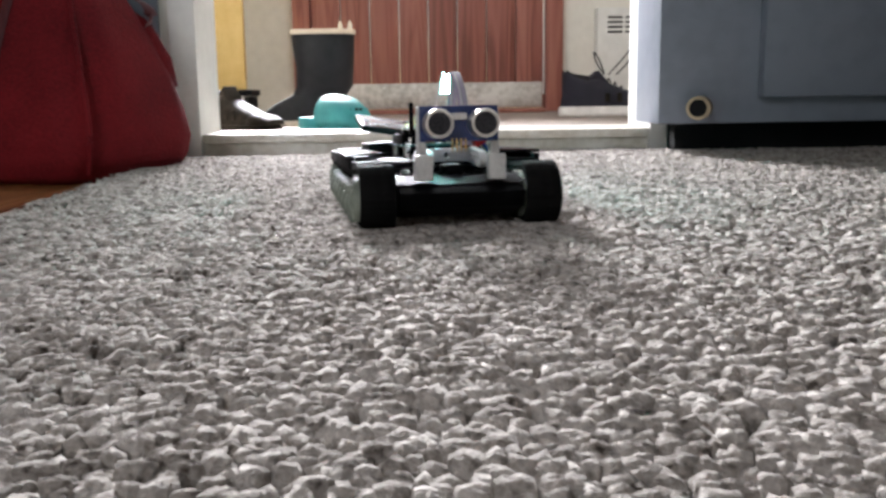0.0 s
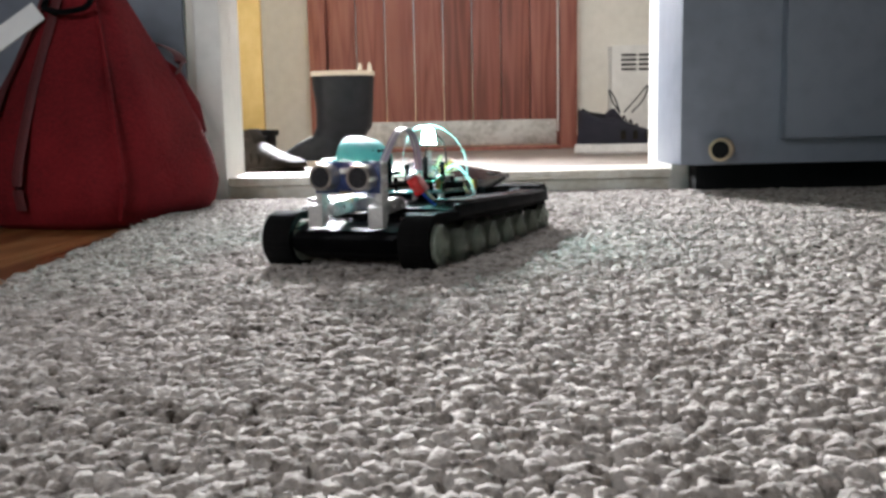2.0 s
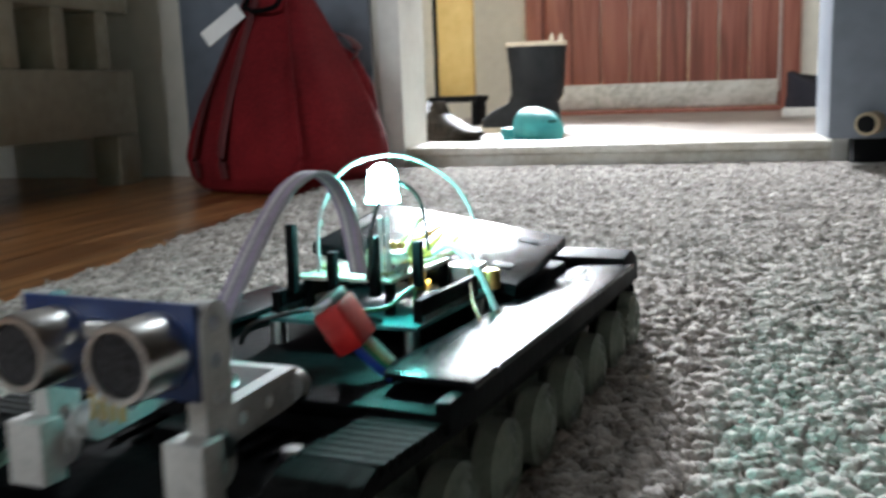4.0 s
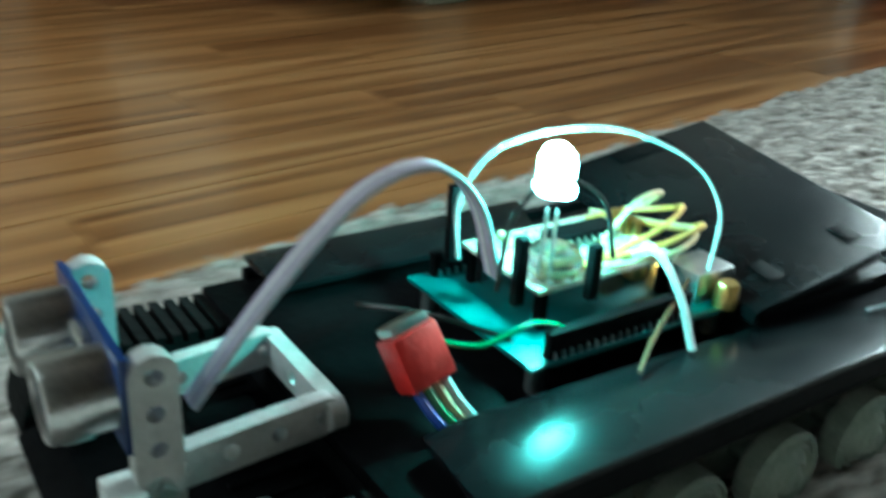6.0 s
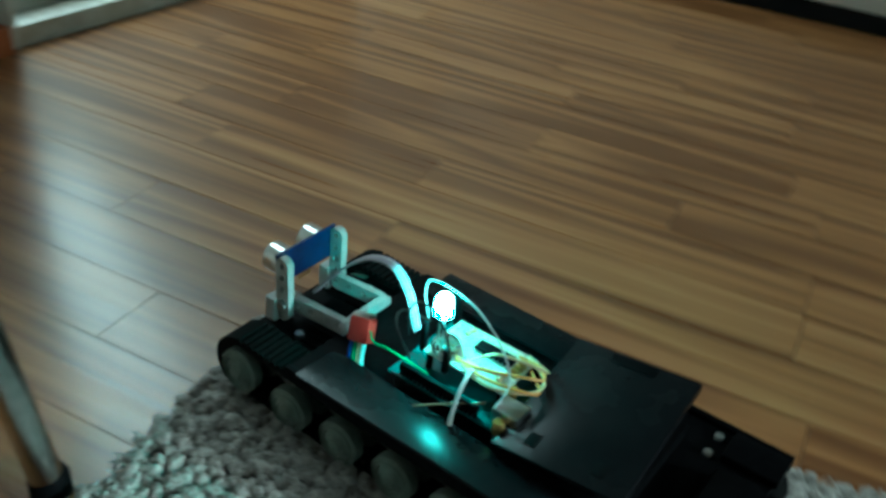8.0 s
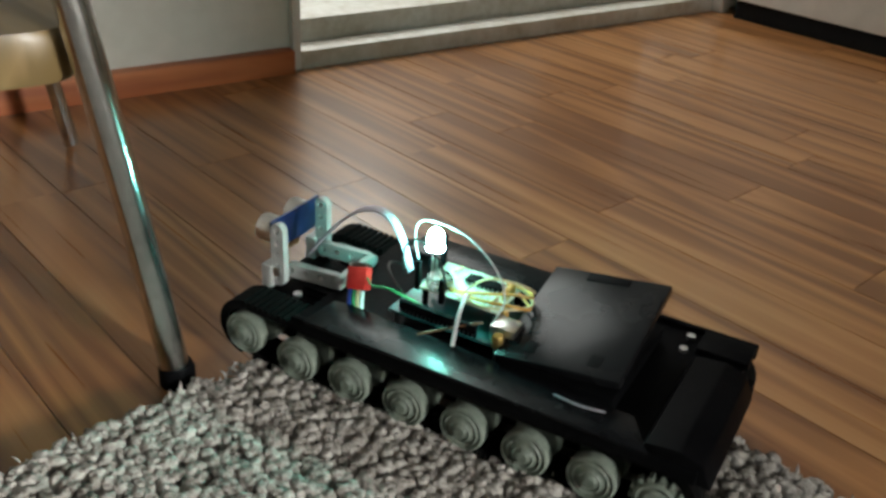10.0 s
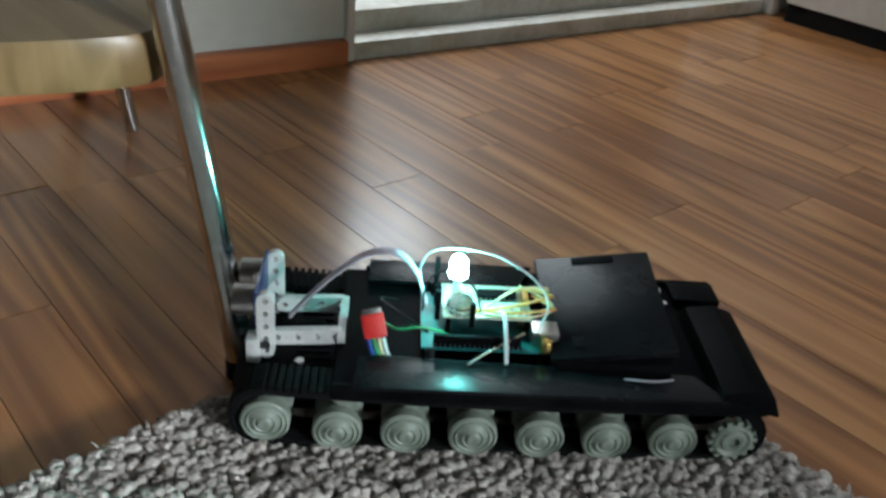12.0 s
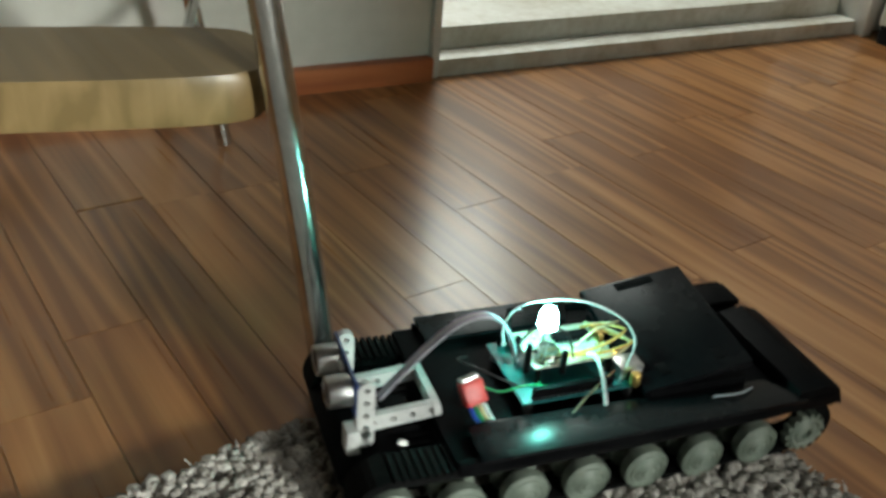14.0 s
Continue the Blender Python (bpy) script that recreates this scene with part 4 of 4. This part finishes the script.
def build_shoe(m, length, label, upper, sole, laces=True):
    """A low shoe, toe along +x, sole on z = 0."""
    s = thing("shoe", m, label, "shoe", "shoes in the hall")
    k = length / 0.27
    R = lambda x, z, rx, ry: rounded_ring(x * k, 0, z * k * 0.84, rx * k, ry * k)

    def T(x, z, rx, ry, dip):
        """A ring of the upper: high at the heel, dipping at the ankle, falling towards the toe."""
        return [(px, py, pz + dip * k * (0.012 * ((px - x * k) / (rx * k)) ** 2 - 0.006 - 0.006 * (px - x * k) / (rx * k))) for px, py, pz in R(x, z, rx, ry)]
    part("sole", loft_bm([R(0, 0, 0.132, 0.042), R(0, 0.006, 0.136, 0.046), R(0, 0.022, 0.135, 0.045), R(-0.002, 0.028, 0.131, 0.043)]), sole, s, "thick moulded sole")
    part("upper", loft_bm([R(0, 0.0285, 0.130, 0.042), R(-0.006, 0.045, 0.123, 0.042), R(-0.028, 0.062, 0.098, 0.039), T(-0.050, 0.078, 0.076, 0.036, 0.3), T(-0.068, 0.094, 0.058, 0.033, 0.8), T(-0.074, 0.104, 0.052, 0.030, 1.5)]), upper, s, "worn upper")
    part("toe_cap", loft_bm([R(0.092, 0.029, 0.042, 0.040), R(0.090, 0.042, 0.040, 0.038), R(0.082, 0.052, 0.032, 0.031), R(0.074, 0.057, 0.018, 0.018)]), upper, s, "rounded toe cap")
    part("side_stripe", boxes_bm([(x * k, (x + 0.012) * k, -0.0455 * k, -0.0425 * k, 0.034 * k, 0.056 * k) for x in (-0.03, 0.0, 0.03)], 0.0005), M_LEATHER, s, "side overlay")
    part("collar", loft_bm([T(-0.074, 0.1045, 0.051, 0.029, 1.5), T(-0.075, 0.110, 0.049, 0.027, 1.5)]), upper, s, "padded collar")
    # The shoe is solid; a black cap paints the shade inside it.
    part("opening", loft_bm([T(-0.074, 0.1105, 0.042, 0.022, 1.5), T(-0.074, 0.1115, 0.040, 0.020, 1.5)]), M_BLACK, s, "black cap standing in for the shaded shoe opening")
    part("tongue", moved(box_bm(-0.02 * k, 0.02 * k, -0.018 * k, 0.018 * k, 0, 0.05 * k, 0.004 * k), Matrix.Translation((-0.022 * k, 0, 0.060 * k)) @ pose(0, 0, 0, 0, -40, 0)), upper, s, "padded tongue")
    if laces:
        for j in range(4):
            x = -0.010 + 0.016 * j
            part("lace", tube_bm([(x * k, -0.026 * k, (0.078 - 0.010 * j) * k), (x * k, 0, (0.092 - 0.010 * j) * k), ((x + 0.006) * k, 0.026 * k, (0.078 - 0.010 * j) * k)], 0.0022 * k, 6, 5), M_LACE, s)
        part("lace_loop", tube_bm([(-0.02 * k, 0, 0.10 * k), (-0.030 * k, 0.01 * k, 0.135 * k), (-0.044 * k, 0.012 * k, 0.155 * k), (-0.040 * k, 0, 0.128 * k), (-0.02 * k, 0, 0.10 * k)], 0.002 * k, 6, 6), M_LACE, s)
        part("lace_loop", tube_bm([(-0.01 * k, 0, 0.10 * k), (0.020 * k, -0.01 * k, 0.135 * k), (0.046 * k, -0.012 * k, 0.165 * k), (0.040 * k, 0, 0.132 * k), (0.01 * k, 0, 0.10 * k)], 0.002 * k, 6, 6), M_LACE, s)
    else:
        part("heel_tab", box_bm(-0.137 * k, -0.130 * k, -0.005 * k, 0.005 * k, 0.034 * k, 0.066 * k, 0.001), M_PLATE, s, "shiny reflective heel tab")
    return s


def build_clog(m, length):
    """A foam clog, toe along -y, sole on z = 0."""
    c = thing("foam_clog", m, "turquoise foam clog with its toe pointing into the room", "clog")
    k = length / 0.2
    rings = []
    for y, z, rx, rz in ((-0.100, 0.022, 0.012, 0.012), (-0.094, 0.026, 0.030, 0.022), (-0.078, 0.032, 0.042, 0.032), (-0.050, 0.038, 0.047, 0.040), (-0.015, 0.040, 0.046, 0.043), (0.012, 0.040, 0.044, 0.043)):
        rings.append([(rx * k * math.cos(2 * math.pi * j / 20), y * k, max(0.010 * k, (z + rz * math.sin(2 * math.pi * j / 20)) * k)) for j in range(20)])
    part("toe_cap", loft_bm(rings), M_CROC, c, "rounded turquoise toe cap")
    part("sole", loft_bm([[(x, y, 0.0) for x, y, z in rounded_ring(0, 0.002 * k, 0, 0.046 * k, 0.104 * k)], [(x, y, 0.0125 * k) for x, y, z in rounded_ring(0, 0.002 * k, 0, 0.048 * k, 0.106 * k)]]), M_CROC, c, "thick turquoise sole")
    part("heel_wall", loft_bm([[(x, y, 0.013 * k) for x, y, z in rounded_ring(0, 0.056 * k, 0, 0.044 * k, 0.048 * k)], [(x, y, 0.034 * k) for x, y, z in rounded_ring(0, 0.056 * k, 0, 0.042 * k, 0.046 * k)]]), M_CROC, c)
    for j in range(8):
        a = radians(200 + 20 * j)
        # Black discs on the closed toe imitate the shade in its holes.
        part("vent_hole", cyl_bm(0.0035 * k, 0.003 * k, 10, axis="y", at=(0.030 * k * math.cos(a), -0.096 * k + 0.02 * k * abs(math.cos(a)), (0.034 + 0.018 * abs(math.sin(a))) * k)), M_BLACK, c)
    return c


def build_panel():
    x0, x1, z1 = VENT
    p = thing("vent_panel", pose(x0, YH, 0.03), "white painted metal panel with rows of vent slots", "heater")
    part("body", box_bm(0, x1 - x0, -0.05, 0.0, 0, z1 - 0.03, 0.004), M_WHITE, p, "white panel body")
    for c in range(3):
        for r in range(4):
            # Black bars on the closed panel paint the shade inside vent slots.
            part("slot", box_bm(0.029 + c * 0.051, 0.072 + c * 0.051, -0.0515, -0.0495, z1 - 0.030 - 0.031 - r * 0.0136, z1 - 0.030 - 0.025 - r * 0.0136, 0.0008), M_BLACK, p)
    return p


build_panel()

# ---- room furniture ----
def build_cabinet():
    c = thing("grey_cabinet", pose(0, 0, 0), "grey-white painted cabinet on a recessed plinth blackened as shade", "cabinet")
    x0 = 0.298
    part("body", box_bm(x0, 1.4, CAB_Y, YD - 0.02, CAB_Z, 0.9, 0.003), M_GREYPAINT, c, "grey painted carcass")
    # The plinth's black carries the shadow beneath the cabinet.
    part("plinth", box_bm(x0 + 0.04, 1.4, CAB_Y + 0.07, YD - 0.03, 0.0, CAB_Z - 0.001, 0.001), M_BLACK, c, "recessed plinth blackened as shade")
    part("door", box_bm(CAB_DOOR[0], CAB_DOOR[0] + 0.6, CAB_Y - 0.020, CAB_Y - 0.001, CAB_DOOR[1], 0.88, 0.003), M_GREYPAINT, c, "flat grey cabinet door")
    stop = part("door_stop", lathe_bm([(0, 0), (0.0130, 0), (0.0135, 0.004), (0.0125, 0.03), (0.0135, 0.034), (0.0135, 0.042), (0.011, 0.044), (0, 0.044)], 22, "y", (0, 0, 0)), M_FELT, c, "cream cylindrical door stop")
    stop.matrix_basis = pose(STOP[0], CAB_Y - 0.0005, STOP[1], 0, 0, 158)
    part("stop_tip", lathe_bm([(0, 0), (0.010, 0), (0.010, 0.001), (0, 0.0015)], 20, "y", (0, 0.0441, 0)), M_BLACK, stop, "dark rubber tip")
    return c


def build_bench():
    """A long white unit on square legs with dark openings in its front."""
    b = thing("white_bench_unit", pose(BENCH_X, 0, 0), "long aged cream wooden bench unit raised on square legs", "bench")
    y0, y1, z0 = BENCH_Y[0], BENCH_Y[1], BENCH_Z
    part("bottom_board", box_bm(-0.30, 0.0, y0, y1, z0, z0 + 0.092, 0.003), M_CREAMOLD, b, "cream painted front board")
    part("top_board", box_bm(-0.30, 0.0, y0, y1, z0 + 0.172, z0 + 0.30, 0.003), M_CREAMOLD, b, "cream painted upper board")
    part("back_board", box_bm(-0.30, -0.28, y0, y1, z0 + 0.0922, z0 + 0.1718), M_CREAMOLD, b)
    y = y0
    k = 0
    while y < y1:
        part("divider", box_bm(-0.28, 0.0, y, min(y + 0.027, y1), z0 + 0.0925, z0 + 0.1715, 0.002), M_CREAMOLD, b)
        y += 0.095
        k += 1
    # Black sheet before the cream back board imitates the shade in the niches.
    part("back", box_bm(-0.279, -0.27, y0 + 0.002, y1 - 0.002, z0 + 0.093, z0 + 0.171), M_BLACK, b, "black sheet standing in for the shade in the openings")
    for y in BENCH_LEGS:
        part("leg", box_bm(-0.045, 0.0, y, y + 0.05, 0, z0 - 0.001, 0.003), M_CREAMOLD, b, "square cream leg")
    # Added black sheet: the deep shade below the bench, put in as colour.
    part("under_shade_sheet", box_bm(-0.299, -0.29, y0, y1, 0, z0 - 0.001), M_BLACK, b, "black sheet standing in for the shade under the unit")
    return b


def build_side_unit():
    """Low white cabinet beside the back doorway on a black plinth."""
    c = thing("white_side_unit", pose(0, 0, 0), "white cabinet side on a black plinth strip", "cabinet")
    part("body", box_bm(SIDE_X - 0.35, SIDE_X, -0.655, SIDE_Y1, 0.026, 0.85, 0.003), M_WHITE, c, "white painted side")
    part("plinth", box_bm(SIDE_X - 0.34, SIDE_X - 0.004, -0.653, SIDE_Y1 - 0.004, 0.0, 0.0255, 0.001), M_BLACK, c, "black plinth strip")
    return c


def build_bag():
    """A slumped canvas bag: a broad base tapering to a gathered top, with slack folds."""
    g = thing("canvas_bag", pose(BAG[0], BAG[1], 0, 0, 0, -22), "slumped red canvas bag standing on the wood floor", "bag")
    levels = [(0.0, 0.092, 0.086), (0.006, 0.106, 0.098), (0.022, 0.120, 0.106), (0.045, 0.124, 0.108), (0.075, 0.119, 0.102), (0.11, 0.108, 0.092), (0.15, 0.091, 0.078),
              (0.185, 0.072, 0.062), (0.21, 0.058, 0.050), (0.24, 0.044, 0.036), (0.27, 0.030, 0.022), (0.29, 0.016, 0.012)]
    rings, n = [], 96
    for k in range(len(levels) * 3 - 2):
        i, f = divmod(k, 3)
        f /= 3
        z, rx, ry = [levels[i][q] * (1 - f) + levels[min(i + 1, len(levels) - 1)][q] * f for q in range(3)]
        u = z / 0.29
        ring = []
        for j in range(n):
            a = 2 * math.pi * j / n
            c, s = math.cos(a), math.sin(a)
            fold = 1 + 0.05 * math.sin(4 * a + 2.0 * u + 0.6) * u + 0.035 * math.sin(9 * a - 4 * u) * u + 0.05 * noise.noise((c * 1.6, s * 1.6, u * 2.6)) + 0.012 * noise.noise((c * 7, s * 7, u * 9))
            ring.append((rx * fold * math.copysign(abs(c) ** 0.62, c), ry * fold * math.copysign(abs(s) ** 0.62, s), z))
        rings.append(ring)
    part("body", loft_bm(rings), M_BAG, g, "red canvas body with slack folds")
    part("side_flap", moved(loft_bm([rounded_ring(0, 0, 0.0, 0.030, 0.016, 24), rounded_ring(0, 0, 0.03, 0.040, 0.022, 24), rounded_ring(0.004, 0, 0.075, 0.036, 0.018, 24), rounded_ring(0.010, 0, 0.105, 0.016, 0.008, 24)]), Matrix.Translation((0.078, 0.055, 0.085)) @ pose(0, 0, 0, 0, -28, 35)), M_BAG, g, "folded red side flap")
    part("seam", tube_bm([(0.098, -0.084, 0.012), (0.108, -0.090, 0.05), (0.090, -0.076, 0.12), (0.058, -0.046, 0.19), (0.030, -0.024, 0.25)], 0.0028, 8, 8), M_BAG, g, "raised piped seam")
    for x in (-0.055, -0.005):
        part("strap", tube_bm([(x, -0.110, 0.022), (x, -0.112, 0.06), (x * 0.8, -0.086, 0.14), (x * 0.5, -0.056, 0.21), (x * 0.3, -0.030, 0.27)], 0.0014, 8, 8, 5.0), M_BAGDARK, g, "dark red webbing strap")
    part("strap", tube_bm([(0.072, 0.045, 0.150), (0.084, 0.05, 0.178), (0.062, 0.05, 0.196), (0.02, 0.03, 0.205)], 0.0016, 8, 8, 5.0), M_BAGDARK, g, "dark strap end")
    part("clip", tube_bm([(-0.012, -0.052, 0.233), (0.012, -0.056, 0.226), (0.042, -0.05, 0.230), (0.046, -0.046, 0.244), (0.022, -0.042, 0.250), (-0.008, -0.044, 0.246), (-0.012, -0.052, 0.233)], 0.0032, 8, 6), M_PLASTIC, g, "black plastic clip")
    part("grey_tab", moved(box_bm(-0.012, 0.012, -0.001, 0.001, -0.03, 0.03, 0.0006), Matrix.Translation((-0.038, -0.066, 0.212)) @ pose(0, 0, 0, -28, 48, 0)), M_PAPER, g, "pale grey fabric tab")
    return g


def build_stool():
    """Step stool: slanted chromed tube legs and a narrow varnished tread."""
    c = thing("step_stool", pose(0, 0, 0), "step stool with chromed tube legs and a varnished plywood tread", "stool")
    fx, fy = -0.027, -0.354
    ox, oy = 0.329, -0.119
    for k in (0, 1):
        dx, dy = ox * k, oy * k
        leg = part("front_leg", tube_bm([(fx + dx, fy + dy, 0.004), (fx + dx + 0.012, fy + dy - 0.006, 0.11), (fx + dx + 0.030, fy + dy - 0.014, 0.25), (fx + dx + 0.078, fy + dy - 0.034, 0.62)], 0.0082, 20, 6), M_CHROME, c, "chromed tube leg")
        part("foot_cap", lathe_bm([(0, 0), (0.0100, 0), (0.0100, 0.010), (0.0088, 0.013), (0, 0.013)], 16, at=(fx + dx, fy + dy, 0.0005)), M_PLASTIC, leg, "black rubber foot cap")
        part("back_leg", tube_bm([(-0.113 + dx, -0.712 + dy, 0.003), (-0.104 + dx, -0.716 + dy, 0.07), (-0.092 + dx, -0.720 + dy, 0.137), (-0.050 + dx, -0.735 + dy, 0.37)], 0.0066, 14, 6), M_CHROME, c, "chromed tube leg")
        part("brace", tube_bm([(-0.094 + dx, -0.712 + dy, 0.14), (-0.04 + dx, -0.60 + dy, 0.125), (0.004 + dx, -0.44 + dy, 0.17)], 0.0045, 12, 6), M_CHROME, c, "thin chromed brace")
        part("hinge_bolt", cyl_bm(0.0045, 0.010, 10, axis="x", at=(fx + dx + 0.018, fy + dy - 0.022, 0.186)), M_CHROME, c)
    ring = rounded_ring(0.0, 0.0, 0, 0.172, 0.042, 48, 6.0)
    part("tread", moved(loft_bm([[(x * s, y * s, dz) for x, y, q in ring] for dz, s in ((0.0, 0.985), (0.003, 1.0), (0.021, 1.0), (0.025, 0.98))]), Matrix.Translation((0.146, -0.464, 0.175)) @ pose(0, 0, 0, 0, 0, -20)), M_SEAT, c, "varnished plywood tread with rounded corners")
    return c


def place_hall():
    build_boot(pose(-0.164, 1.82, 0.0285), 0.180)
    build_shoe(pose(-0.252, 1.425, 0.0285, 0, 0, -46), 0.180, "scuffed black-brown leather shoe with a worn collar", M_LEATHER, M_LEATHER, False)
    build_shoe(pose(0.482, 2.20, 0.0285, 0, 0, 4), 0.258, "navy mesh running shoe with white sole and loose laces", M_MESHNAVY, M_SOLE, True)
    build_clog(pose(-0.112, 1.435, 0.0285, 0, 0, 38), 0.142)
    b = thing("yellow_board", pose(-0.431, 2.245, 0.1010), "upright yellow painted board leaning in the hall", "board")
    part("panel", box_bm(-0.046, 0.046, 0, 0.026, 0, 0.42, 0.002), M_YELLOW, b, "yellow painted board")
    part("edge_strip", box_bm(-0.058, -0.048, 0, 0.026, 0, 0.42, 0.001), M_BLACK, b, "dark edge strip")
    x = thing("shoe_shelf", pose(-0.425, 2.216, 0.0282), "low dark shelf in the hall corner", "shelf")
    part("shelf_top", box_bm(-0.065, 0.065, -0.04, 0.087, 0.058, 0.0725, 0.002), M_BLACK, x)
    for dx in (-0.058, 0.046):
        part("shelf_side", box_bm(dx, dx + 0.012, -0.038, 0.085, 0, 0.0575, 0.001), M_BLACK, x)


build_cabinet()
build_bench()
build_side_unit()
build_bag()
build_stool()
place_hall()
lay_planks()


def motions():
    walk(robot, [
        (0.0, pose(0.0150, 0.6500, 0.0035, 0, -2.2, -82.2)),
        (0.2, pose(0.0150, 0.6500, 0.0035, 0, -2.2, -82.2)),
        (0.5, pose(0.0156, 0.6610, 0.0035, 0, -2.2, -82.0)),
        (1.0, pose(0.0057, 0.6720, 0.0035, 0, -2.1, -98.1)),
        (1.5, pose(-0.0015, 0.7000, 0.0030, 0, -1.7, -114.2)),
        (2.1, pose(-0.0125, 0.6880, 0.0030, 0, -1.7, -112.2)),
        (4.4, pose(0.0340, 0.1520, 0.0075, 0, -2.3, -97.5)),
        (4.6, pose(0.0165, 0.1680, 0.0075, 0, -2.3, -97.6)),
        (5.0, pose(-0.0680, 0.2270, 0.0055, 0, -2.3, -98.4)),
        (5.5, pose(-0.1285, 0.2343, 0.0040, 0, -2.4, -94.2)),
        (5.6, pose(-0.1325, 0.2325, 0.0040, 0, -2.4, -93.6)),
        (6.0, pose(-0.0924, 0.1461, 0.0060, 0, -1.8, -93.34)),
        (6.5, pose(-0.1324, 0.0183, 0.0060, 0, -1.5, -100.70)),
        (6.9, pose(-0.1395, -0.0264, 0.0070, 0, -1.0, -99.27)),
        (7.5, pose(-0.1480, -0.1060, ROBOT_Z, 0, 0, -104.72)),
        (8.1, pose(-0.1597, -0.2095, ROBOT_Z, 0, 0, -99.00)),
        (8.4, pose(-0.1618, -0.2528, ROBOT_Z, 0, 0, -98.25)),
        (8.7, pose(-0.1665, -0.2481, ROBOT_Z, 0, 0, -97.62)),
        (10.9, pose(-0.1456, -0.2476, ROBOT_Z, 0, 0, -56.32)),
        (11.0, pose(-0.1450, -0.2482, ROBOT_Z, 0, 0, -55.55)),
        (11.5, pose(-0.1311, -0.2622, ROBOT_Z, 0, 0, -36.22)),
        (12.0, pose(-0.1280, -0.2590, ROBOT_Z, 0, 0, -37.57)),
        (12.5, pose(-0.1258, -0.2622, ROBOT_Z, 0, 0, -37.31)),
        (13.0, pose(-0.1262, -0.2661, ROBOT_Z, 0, 0, -36.81)),
        (13.3, pose(-0.1264, -0.2674, ROBOT_Z, 0, 0, -36.63)),
        (13.5, pose(-0.1225, -0.2616, ROBOT_Z, 0, 0, -32.41)),
        (13.7, pose(-0.1187, -0.2558, ROBOT_Z, 0, 0, -28.20)),
        (14.0, pose(-0.1220, -0.2584, ROBOT_Z, 0, 0, -15.36)),
    ])


motions()
